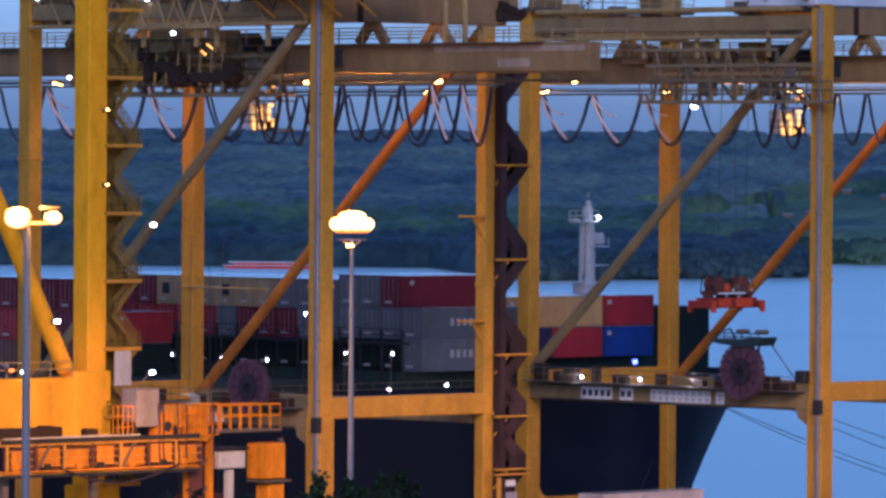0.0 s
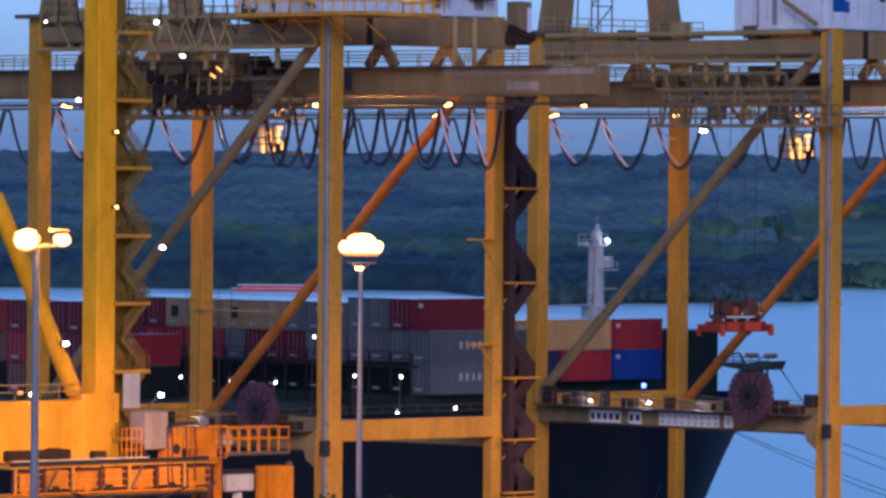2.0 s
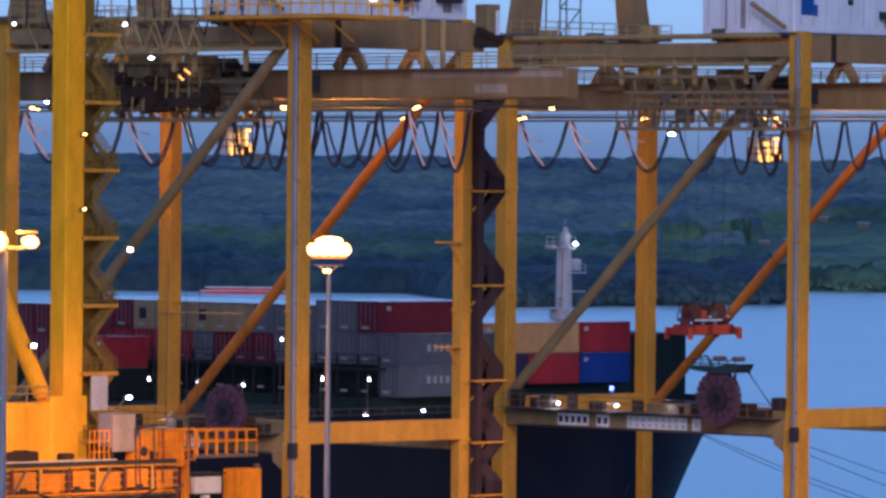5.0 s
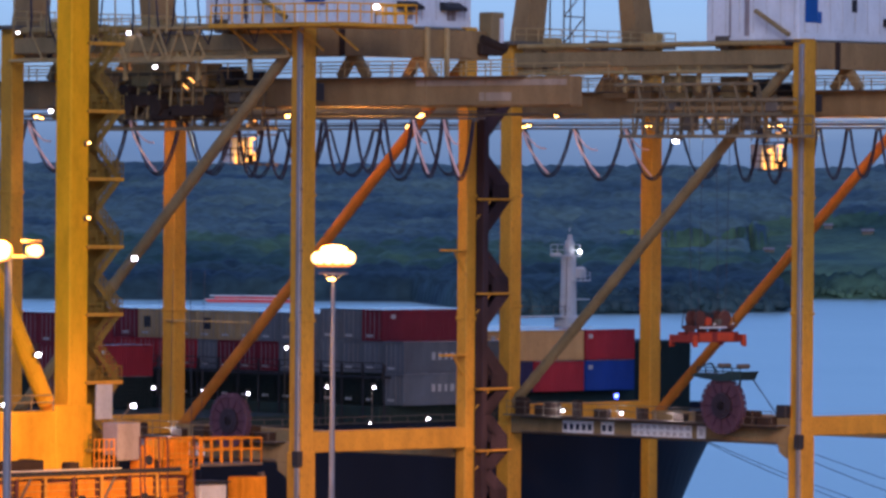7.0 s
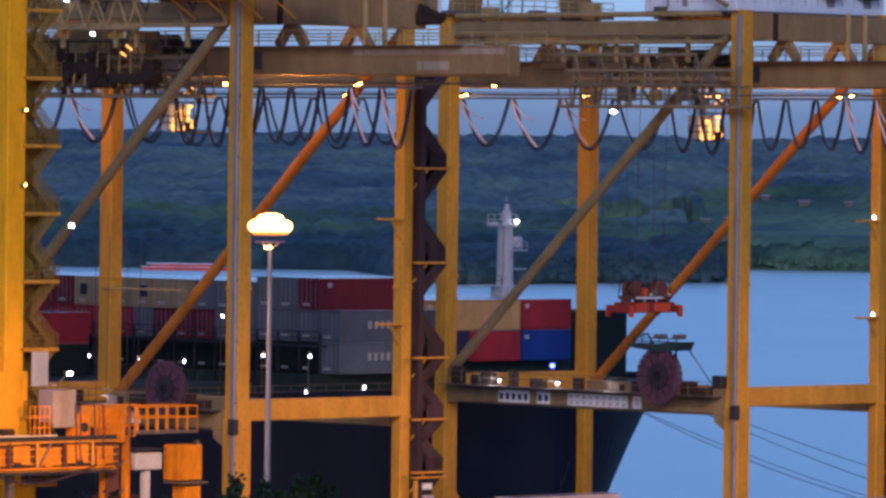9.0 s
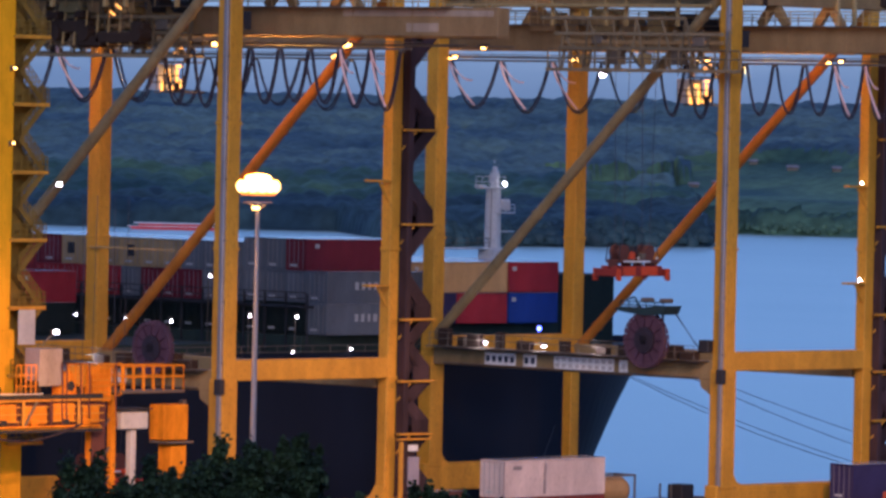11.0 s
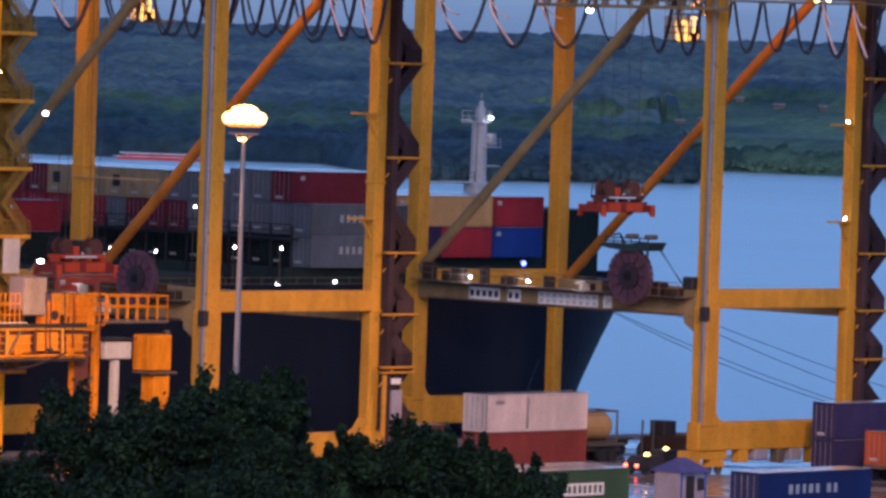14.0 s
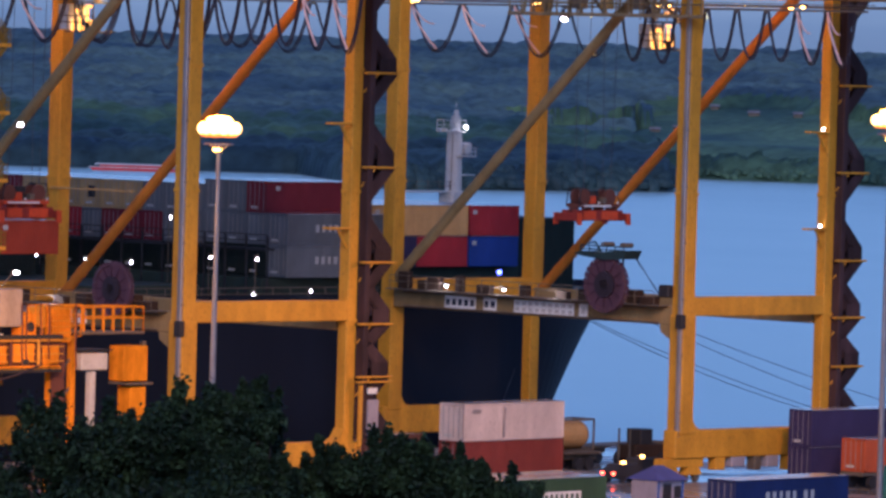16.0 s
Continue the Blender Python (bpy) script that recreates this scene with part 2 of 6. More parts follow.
# ---- mesh helpers ----
class Shape:
    """Vertices and faces gathered for one mesh."""

    def __init__(self):
        self.v, self.f = [], []

    def add(self, vs, fs):
        k = len(self.v)
        self.v += [tuple(p) for p in vs]
        self.f += [tuple(i + k for i in f) for f in fs]
        return self

    def box(self, c, s, turn=None, cut=0.03):
        """A chamfered box: centre, size, optional 3x3 turn."""
        h = [x / 2 for x in s]
        cut = min(cut, *(x * 0.4 for x in h))
        vs, idx = [], {}
        for sx in (-1, 1):
            for sy in (-1, 1):
                for sz in (-1, 1):
                    for k in range(3):
                        p = [sx * h[0], sy * h[1], sz * h[2]]
                        for j in range(3):
                            if j != k:
                                p[j] -= (sx, sy, sz)[j] * cut
                        idx[sx, sy, sz, k] = len(vs)
                        vs.append(Vector(p))
        fs = []
        for k in range(3):
            a, b = [j for j in range(3) if j != k]
            for s_ in (-1, 1):
                ring = []
                for ua, ub in ((-1, -1), (1, -1), (1, 1), (-1, 1)):
                    sg = [0, 0, 0]
                    sg[k], sg[a], sg[b] = s_, ua, ub
                    ring.append(idx[(*sg, k)])
                fs.append(ring)
            for sa in (-1, 1):
                for sb in (-1, 1):
                    e = []
                    for sk in (-1, 1):
                        sg = [0, 0, 0]
                        sg[k], sg[a], sg[b] = sk, sa, sb
                        e.append((idx[(*sg, a)], idx[(*sg, b)]))
                    fs.append([e[0][0], e[0][1], e[1][1], e[1][0]])
        for sx in (-1, 1):
            for sy in (-1, 1):
                for sz in (-1, 1):
                    fs.append([idx[sx, sy, sz, k] for k in range(3)])
        m = turn if turn is not None else Matrix.Identity(3)
        return self.add([m @ p + Vector(c) for p in vs], fs)

    def beam(self, p, q, w, h, cut=0.03):
        """A box section from p to q, w wide (level) and h high."""
        p, q = Vector(p), Vector(q)
        d = q - p
        z = d.normalized()
        side = z.cross(Vector((0, 0, 1)))
        side = side.normalized() if side.length > 1e-4 else Vector((1, 0, 0))
        top = side.cross(z)
        m = Matrix((side, z, top)).transposed()
        return self.box((p + q) / 2, (w, d.length, h), m, cut)

    def tube(self, p, q, r, seg=8, r2=None):
        p, q = Vector(p), Vector(q)
        z = (q - p).normalized()
        side = z.orthogonal().normalized()
        top = z.cross(side)
        r2 = r if r2 is None else r2
        vs = []
        for c, rr in ((p, r), (q, r2)):
            for i in range(seg):
                a = 2 * math.pi * i / seg
                vs.append(c + side * math.cos(a) * rr + top * math.sin(a) * rr)
        fs = [(i, (i + 1) % seg, seg + (i + 1) % seg, seg + i) for i in range(seg)]
        fs += [tuple(range(seg - 1, -1, -1)), tuple(range(seg, 2 * seg))]
        return self.add(vs, fs)

    def line(self, pts, r, seg=6):
        for a, b in zip(pts, pts[1:]):
            self.tube(a, b, r, seg)
        return self

    def ball(self, c, r, seg=10, flat=1.0):
        """A round body; flat squeezes it in height."""
        k0, rows_ = len(self.v), seg // 2
        for j in range(rows_ + 1):
            b_ = math.pi * j / rows_
            for i in range(seg):
                a = 2 * math.pi * i / seg
                self.v.append((c[0] + r * math.sin(b_) * math.cos(a), c[1] + r * math.sin(b_) * math.sin(a), c[2] + r * flat * math.cos(b_)))
        for j in range(rows_):
            for i in range(seg):
                a, b_ = k0 + j * seg + i, k0 + j * seg + (i + 1) % seg
                self.f.append((a, b_, b_ + seg, a + seg))
        return self

    def hose(self, pts, r, seg=6):
        """One bent round bar through the points."""
        pts = [Vector(p) for p in pts]
        k0 = len(self.v)
        for i, p in enumerate(pts):
            z = (pts[min(i + 1, len(pts) - 1)] - pts[max(i - 1, 0)]).normalized()
            side = z.cross(Vector((1, 0.02, 0.01))).normalized()
            top = z.cross(side)
            for j in range(seg):
                a = 2 * math.pi * j / seg
                self.v.append(tuple(p + side * math.cos(a) * r + top * math.sin(a) * r))
        for i in range(len(pts) - 1):
            for j in range(seg):
                a, b_ = k0 + i * seg + j, k0 + i * seg + (j + 1) % seg
                self.f.append((a, b_, b_ + seg, a + seg))
        return self

    def hoop(self, c, r, thick, seg=24, side=8):
        """A level ring of round section."""
        k0 = len(self.v)
        for i in range(seg):
            a = 2 * math.pi * i / seg
            for j in range(side):
                b_ = 2 * math.pi * j / side
                rr = r + thick * math.cos(b_)
                self.v.append((c[0] + rr * math.cos(a), c[1] + rr * math.sin(a), c[2] + thick * math.sin(b_)))
        for i in range(seg):
            for j in range(side):
                a, b_ = k0 + i * side, k0 + ((i + 1) % seg) * side
                self.f.append((a + j, b_ + j, b_ + (j + 1) % side, a + (j + 1) % side))
        return self

    def prism(self, outline, axis, lo, hi):
        """An outline of (a, b) pairs drawn out along an axis."""
        def put(a, b, c):
            return {"x": (c, a, b), "y": (a, c, b), "z": (a, b, c)}[axis]
        n = len(outline)
        vs = [put(a, b, lo) for a, b in outline] + [put(a, b, hi) for a, b in outline]
        fs = [tuple(range(n - 1, -1, -1)), tuple(range(n, 2 * n))]
        fs += [(i, (i + 1) % n, n + (i + 1) % n, n + i) for i in range(n)]
        return self.add(vs, fs)

    def mesh(self, name, material):
        me = bpy.data.meshes.new(name)
        me.from_pydata(self.v, [], self.f)
        bm = bmesh.new()
        bm.from_mesh(me)
        bmesh.ops.recalc_face_normals(bm, faces=bm.faces)
        bm.to_mesh(me)
        bm.free()
        me.materials.append(material)
        return me


def part(name, shape, material, parent, label=""):
    ob = new(name, shape.mesh(name, material))
    ob.parent = parent
    return tagged(ob, label)


def thing(name, label, category, group="", kind="", at=None):
    ob = tagged(new(name), label, category, group, kind)
    if at is not None:
        ob.matrix_basis = at
    return ob


def single(name, shape, material, label, category="", group="", kind="", at=None):
    ob = tagged(new(name, shape.mesh(name, material)), label, category, group, kind)
    if at is not None:
        ob.matrix_basis = at
    return ob


def railing(p, q, height=1.1, step=2.0, r=0.045):
    """A guard rail between two points: posts and two bars."""
    s = Shape()
    p, q = Vector(p), Vector(q)
    n = max(1, round((q - p).length / step))
    up = Vector((0, 0, 1))
    for i in range(n + 1):
        c = p.lerp(q, i / n)
        s.tube(c, c + up * height, r, 5)
    for h in (height, height * 0.55):
        s.tube(p + up * h, q + up * h, r, 5)
    return s


# ---- ground, quay and water ----
s = Shape()
s.add([(-900, -900, 0), (900, -900, 0), (900, 35, 0), (-900, 35, 0), (900, 35, -6), (-900, 35, -6)], [(0, 1, 2, 3), (3, 2, 4, 5)])
paving = bpy.data.materials.new("wet_paving")
paving.use_nodes = True
n, l = paving.node_tree.nodes, paving.node_tree.links
b = n["Principled BSDF"]
co = n.new("ShaderNodeTexCoord")
pools = n.new("ShaderNodeTexNoise")
pools.inputs["Scale"].default_value, pools.inputs["Detail"].default_value = 0.12, 5
l.new(co.outputs["Object"], pools.inputs["Vector"])
wet = n.new("ShaderNodeMapRange")
wet.inputs["From Min"].default_value, wet.inputs["From Max"].default_value = 0.42, 0.62
wet.inputs["To Min"].default_value, wet.inputs["To Max"].default_value = 0.10, 0.5
l.new(pools.outputs["Fac"], wet.inputs["Value"])
l.new(wet.outputs["Result"], b.inputs["Roughness"])
grit = n.new("ShaderNodeTexNoise")
grit.inputs["Scale"].default_value, grit.inputs["Detail"].default_value = 1.4, 8
l.new(co.outputs["Object"], grit.inputs["Vector"])
tone = n.new("ShaderNodeMix")
tone.data_type = "RGBA"
tone.inputs["A"].default_value, tone.inputs["B"].default_value = (0.13, 0.125, 0.13, 1), (0.30, 0.285, 0.29, 1)
l.new(grit.outputs["Fac"], tone.inputs["Factor"])
l.new(tone.outputs["Result"], b.inputs["Base Color"])
single("ground", s, paving, "wet grey stained concrete paving of the container quay", "ground", kind="structure")
s = Shape().box((0, 34.6, 0.15), (1800, 0.5, 0.3))
single("quay_edge", s, concrete, "low concrete kerb along the quay edge", "kerb", kind="structure")

water_mat = bpy.data.materials.new("water")
water_mat.use_nodes = True
n, l = water_mat.node_tree.nodes, water_mat.node_tree.links
b = n["Principled BSDF"]
b.inputs["Roughness"].default_value = 0.26
b.inputs["IOR"].default_value = 1.45
co = n.new("ShaderNodeTexCoord")
wv = n.new("ShaderNodeTexNoise")
wv.inputs["Scale"].default_value, wv.inputs["Detail"].default_value = 0.35, 6
l.new(co.outputs["Object"], wv.inputs["Vector"])
bp = n.new("ShaderNodeBump")
bp.inputs["Strength"].default_value, bp.inputs["Distance"].default_value = 0.02, 0.3
l.new(wv.outputs["Fac"], bp.inputs["Height"])
l.new(bp.outputs["Normal"], b.inputs["Normal"])
# faint long drifts; the pale base stands in for reflected sky
mp = n.new("ShaderNodeMapping")
mp.inputs["Rotation"].default_value = (0, 0, radians(45.5))
mp.inputs["Scale"].default_value = (0.012, 0.006, 1)
l.new(co.outputs["Object"], mp.inputs["Vector"])
band = n.new("ShaderNodeTexNoise")
band.inputs["Scale"].default_value, band.inputs["Detail"].default_value = 1.0, 3
l.new(mp.outputs["Vector"], band.inputs["Vector"])
sky_base = n.new("ShaderNodeMix")
sky_base.data_type = "RGBA"
sky_base.inputs["A"].default_value, sky_base.inputs["B"].default_value = (0.50, 0.66, 0.58, 1), (0.60, 0.74, 0.64, 1)
l.new(band.outputs["Fac"], sky_base.inputs["Factor"])
l.new(sky_base.outputs["Result"], b.inputs["Base Color"])
s = Shape()
s.add([(-6000, 34, -3), (9000, 34, -3), (9000, 9000, -3), (-6000, 9000, -3)], [(0, 1, 2, 3)])
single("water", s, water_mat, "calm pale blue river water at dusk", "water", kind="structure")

# ---- far shore ----
VIEW = Vector((math.sin(radians(AXIS)), math.cos(radians(AXIS)), 0))
SIDE = Vector((VIEW.y, -VIEW.x, 0))


def on_shore(d, x):
    """The place d metres away and x metres to the side of the camera's axis."""
    p = EYE + VIEW * d + SIDE * x
    return p.x, p.y


def main_shore(x):
    """Distance of the main bank's waterline by offset to the side."""
    return 2045 - 0.75 * max(0.0, x - 92) + 4 * math.sin(x * 0.11)


def shore_start(x):
    """Distance of the nearest waterline: a low wooded spit lies before the main bank."""
    if x > 79:
        return main_shore(x)
    if x > 72:
        u = (x - 72) / 7.0
        return 1808 + (main_shore(79) - 1808) * u * u
    if x > -8:
        return 1733 + 0.95 * (x + 4) + 3 * math.sin(x * 0.4)
    u = min(1.0, (-8 - x) / 30.0)
    return 1730 + 195 * u


def shore_height(d, x):
    k = d - shore_start(x)
    if k < 0:
        return -4.0
    m = max(0.0, d - main_shore(x) + 60)
    ridge = 41 * (1 - math.exp(-m / 520.0)) + (6 * noise.noise((x * 0.006, d * 0.004, 3.0)) + 3.0 * math.sin(m * 0.021 + x * 0.006)) * min(1.0, m / 250.0)
    return -3.0 + min(2.0, k * 0.2) + ridge * min(1.0, k / 60.0)


def wooded(back, x):
    """How far a spot of the far bank is under trees, 0 to 1."""
    open_ = noise.noise((x * 0.012, back * 0.010, 7.0))
    m = back + shore_start(x) - main_shore(x)
    if x > 40 + 26 * noise.noise((back * 0.02, 3.0, x * 0.01)) and 14 < m < 200 + 60 * open_:
        return max(0.0, min(1.0, (-0.22 - open_) * 5))
    if m > 60:
        return max(0.0, min(1.0, (0.75 - open_) * 6))
    return 1.0


def canopy(d, x):
    back = d - shore_start(x)
    h = shore_height(d, x)
    if back < 6:
        return h
    near_ = noise.voronoi((x * 0.135 + 0.5 * noise.noise((x * 0.02, d * 0.02, 5.0)), d * 0.075, 0.0))[0][0]
    lumps = 3.6 + 1.6 * noise.noise((x * 0.05, d * 0.03, 1.0)) + 3.4 * (1 - min(1.0, near_ * 1.15) ** 2) + 0.7 * noise.noise((x * 0.5, d * 0.25, 4.0))
    return h + lumps * wooded(back, x) * min(1.0, back / 14.0) + 0.35 * noise.noise((x * 0.3, d * 0.2, 9.0))


s = Shape()
nx, nd = 500, 420
for j in range(nd):
    d = 1715 + 1415 * (j / (nd - 1)) ** 1.25
    for i in range(nx):
        x = -300 + i * 600 / (nx - 1)
        s.v.append((*on_shore(d, x), canopy(d, x)))
for j in range(nd - 1):
    for i in range(nx - 1):
        k = j * nx + i
        s.f.append((k, k + 1, k + nx + 1, k + nx))
me = s.mesh("backdrop", leaf_far_haze)
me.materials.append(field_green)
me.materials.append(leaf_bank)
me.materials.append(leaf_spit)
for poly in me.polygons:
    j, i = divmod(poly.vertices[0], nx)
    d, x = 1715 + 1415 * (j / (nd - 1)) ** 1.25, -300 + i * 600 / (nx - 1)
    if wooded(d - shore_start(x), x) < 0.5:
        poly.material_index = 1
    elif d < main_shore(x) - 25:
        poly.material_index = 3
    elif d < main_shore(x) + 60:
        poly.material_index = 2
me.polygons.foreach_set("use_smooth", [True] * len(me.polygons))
tagged(new("backdrop", me), "wooded hills on the far river bank, haze in their blue-green colour", "hills", kind="structure")

rng = np.random.default_rng(5)


def leaf_cloud(centres, radii, count, size, rng):
    """Small bent leaf clumps scattered through crowns: vertices and faces of one mesh."""
    vs = []
    for c, r in zip(centres, radii):
        p = c + rng.normal(size=(count, 3)) * r * 0.46
        a = rng.normal(size=(count, 3))
        a /= np.linalg.norm(a, axis=1)[:, None]
        bb = np.cross(a, rng.normal(size=(count, 3)))
        bb /= np.linalg.norm(bb, axis=1)[:, None]
        sz = size * (0.6 + 0.8 * rng.random((count, 1)))
        a, bb = a * sz, bb * sz * 0.6
        nn = np.cross(a, bb) / sz * 0.35
        vs.append(np.stack([p - a, p + bb + nn, p + a, p - bb + nn], axis=1).reshape(-1, 3))
    allv = np.concatenate(vs)
    nq = len(allv) // 4
    idx = np.arange(nq * 4).reshape(nq, 4)
    fs = np.concatenate([idx[:, [0, 1, 2]], idx[:, [0, 2, 3]]])
    return allv, fs


def cloud_object(name, allv, fs, material, label, category, kind="stuff", parent=None):
    me = bpy.data.meshes.new(name)
    me.from_pydata(allv.tolist(), [], fs.tolist())
    me.materials.append(material)
    ob = new(name, me)
    if parent is not None:
        ob.parent = parent
        return tagged(ob, label)
    return tagged(ob, label, category, kind=kind)


def crown_cloud(name, spots, material, label, rng, rings=6, seg=9):
    """Many tree crowns in one mesh: uneven domes, each turned, lumped and squeezed its own way."""
    spots = np.array(spots)
    count = len(spots)
    th = np.linspace(0.0, 0.64 * np.pi, rings)
    ph = np.arange(seg) * 2 * np.pi / seg
    unit = np.stack([np.sin(th)[:, None] * np.cos(ph), np.sin(th)[:, None] * np.sin(ph), np.cos(th)[:, None] * np.ones(seg)], axis=2).reshape(-1, 3)
    lump = 1 + 0.11 * rng.normal(size=(count, len(unit), 1))
    lump[:, :seg] = lump[:, :1]
    turn = rng.uniform(0, 2 * np.pi, count)
    ca, sa = np.cos(turn)[:, None], np.sin(turn)[:, None]
    v = np.empty((count, len(unit), 3))
    v[:, :, 0] = unit[:, 0] * ca - unit[:, 1] * sa
    v[:, :, 1] = unit[:, 0] * sa + unit[:, 1] * ca
    v[:, :, 2] = unit[:, 2]
    wide = spots[:, 3][:, None] * rng.uniform(0.85, 1.15, (count, 1))
    high = spots[:, 3][:, None] * rng.uniform(0.7, 1.1, (count, 1))
    v *= lump * np.stack([wide, wide, high], axis=2)
    v += spots[:, None, :3]
    quads = [(j * seg + i, j * seg + (i + 1) % seg, (j + 1) * seg + (i + 1) % seg, (j + 1) * seg + i) for j in range(rings - 1) for i in range(seg)]
    faces = (np.array(quads)[None] + (np.arange(count) * len(unit))[:, None, None]).reshape(-1, 4)
    me = bpy.data.meshes.new(name)
    me.from_pydata(v.reshape(-1, 3).tolist(), [], faces.tolist())
    me.polygons.foreach_set("use_smooth", [True] * len(me.polygons))
    me.materials.append(material)
    return tagged(new(name, me), label, "woods", kind="stuff")


bank, spit = [], []


def far_house(d, x, w):
    px, py = on_shore(d, x)
    top = thing("far_house", "small pale house on the distant hillside", "house", "houses on the far hillside", at=pose(px, py, shore_height(d, x) - 0.3, 0, 0, -AXIS))
    part("wall", Shape().box((0, 0, 0.7), (w, 4, 1.4)), dull_steel, top)
    part("roof", Shape().prism([(-2.6, 1.3), (2.6, 1.3), (0, 2.1)], "x", -w / 2 - 0.3, w / 2 + 0.3), grime_paint, top, "grey pitched roof")


HOUSES = ((2230, 84, 3.5), (2236, 92, 2.5), (2262, 121, 4), (2290, 108, 3), (2245, 136, 3), (2275, 58, 3.5), (2300, 76, 4))
for d, x, w in HOUSES:
    far_house(d, x, w)


def river_boat():
    px, py = on_shore(1895, -85.5)
    top = thing("river_boat", "long low red boat with a white stripe by the far bank", "boat", at=pose(px, py, -3, 0, 0, -AXIS))
    part("hull", Shape().prism([(-14, 0.0), (13, 0.0), (15.5, 1.0), (-15, 1.0)], "y", -2, 2), red_boat, top)
    part("rubbing_strake", Shape().box((0, -2.05, 0.95), (31, 0.2, 0.2)), mast_white, top, "white strake along the hull")
    part("deckhouse", Shape().box((-1, 0, 1.4), (22, 3.2, 0.8), cut=0.1), red_boat, top)
    part("canopy", Shape().box((-1, 0, 1.95), (25, 3.8, 0.3), cut=0.05), mast_white, top, "pale flat canopy roof")
    return top


river_boat()
for k in range(900):
    x = rng.uniform(-6, 78)
    back = 3 + 90 * rng.random() ** 1.6
    d = shore_start(x) + back
    rad = rng.uniform(1.4, 3.2)
    spit.append((*on_shore(d, x), shore_height(d, x) + rng.uniform(0.5, 1.0) * (5.5 - rad) * min(1.0, back / 9.0), rad))
for k in range(1100):
    x = rng.uniform(80, 240)
    back = 1.5 + 26 * rng.random()
    d = shore_start(x) + back
    bank.append((*on_shore(d, x), shore_height(d, x) + rng.uniform(0.2, 1.2), rng.uniform(0.9, 1.9)))
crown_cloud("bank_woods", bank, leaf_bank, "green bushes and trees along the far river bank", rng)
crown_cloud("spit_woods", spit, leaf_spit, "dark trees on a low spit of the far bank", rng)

# ---- shipping containers ----
FOOT20, FOOT40, WIDE = 6.06, 12.19, 2.44
made_boxes = {}


def corrugated(s, length, height, y, out, x0):
    """A ribbed wall in the X-z plane at y; out: +1 or -1."""
    n_ = max(4, round((length - 0.3) / 0.28))
    step = (length - 0.3) / n_
    pts = []
    for i in range(n_):
        a = x0 + 0.15 + i * step
        pts += [(a, 0.0), (a + step * 0.3, 0.0), (a + step * 0.5, 0.036), (a + step * 0.8, 0.036)]
    pts.append((x0 + length - 0.15, 0.0))
    vs = [(x, y - out * dd, z) for z in (0.16, height - 0.1) for x, dd in pts]
    m = len(pts)
    s.add(vs, [(i, i + 1, m + i + 1, m + i) for i in range(m - 1)])


def container(length, height, colour, at, place, marks="", group=""):
    """A shipping container, doors towards -X; its origin is the lower corner of the doors' end."""
    key = (length, height, colour, marks)
    label = f"{colour} corrugated steel shipping container {place}"
    if key in made_boxes:
        ob = copy_thing(made_boxes[key], at)
        return tagged(ob, label, group=group)
    top = thing("shipping_container", label, "container", group, at=at)
    made_boxes[key] = top
    m = box_paint[colour]
    s = Shape()
    corrugated(s, length, height, 0.04, -1, 0)
    corrugated(s, length, height, WIDE - 0.04, 1, 0)
    s.box((length / 2, WIDE / 2, 0.1), (length - 0.1, WIDE - 0.1, 0.14))
    s.box((length - 0.06, WIDE / 2, height / 2), (0.06, WIDE - 0.2, height - 0.2))
    part("body", s, m, top)
    s = Shape()
    for x in (0.08, length - 0.08):
        for y in (0.08, WIDE - 0.08):
            s.box((x, y, height / 2), (0.16, 0.16, height))
    for y in (0.06, WIDE - 0.06):
        for z in (0.08, height - 0.06):
            s.box((length / 2, y, z), (length, 0.12, 0.14 if z < 1 else 0.12))
    for x in (0.06, length - 0.06):
        for z in (0.08, height - 0.06):
            s.box((x, WIDE / 2, z), (0.12, WIDE, 0.14))
    part("frame", s, m, top)
    part("roof", Shape().box((length / 2, WIDE / 2, height - 0.022), (length - 0.02, WIDE - 0.02, 0.06)), sheen_roof, top, "glossy steel roof painted pale for the sky's sheen")
    for side in (0, 1):
        y0 = 0.17 + side * (WIDE / 2 - 0.16)
        s = Shape().box((0.07, y0 + 0.52, height / 2), (0.05, 1.02, height - 0.34))
        for k in range(3):
            s.box((0.045, y0 + 0.52, 0.55 + k * (height - 1.0) / 2), (0.03, 0.9, 0.32))
        door = part("door", s, m, top)
        for k in (0.25, 0.8):
            # dark green boxes paint their rods too, to sink them in that shade
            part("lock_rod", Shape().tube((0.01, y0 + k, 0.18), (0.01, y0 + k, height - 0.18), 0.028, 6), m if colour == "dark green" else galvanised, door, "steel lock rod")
    part("door_placard", Shape().box((0.012, WIDE * 0.62, 0.42), (0.02, 0.75, 0.2)), grey_panel, top, "pale painted markings on the doors")
    if marks:
        fill = grey_panel
        for i in range(5 if length < 8 else 7):
            if marks[1] == "s" and i > 0:
                break
            w = (0.42, 0.36, 0.3, 0.44, 0.38)[i % 5] if marks[1] != "s" else 0.5
            x = length * (0.28 if marks[1] != "s" else 0.1) + i * (0.62 if length < 8 else 0.72) + (0.5 if i > 4 else 0)
            h_ = 0.62 if marks[1] != "s" else 0.35
            z_ = height * (0.55 if marks[1] != "s" else 0.78)
            part("lettering_bar", Shape().box((x, -0.004, z_), (w, 0.012, h_), cut=0.004), fill, top, "pale block of painted lettering")
    return top


# ---- quay cranes ----
CW, CG = 16.6, 32.0
LANDINGS = (4.4, 8.8, 12.7, 17.25, 24.25, 31.2, 38.2)


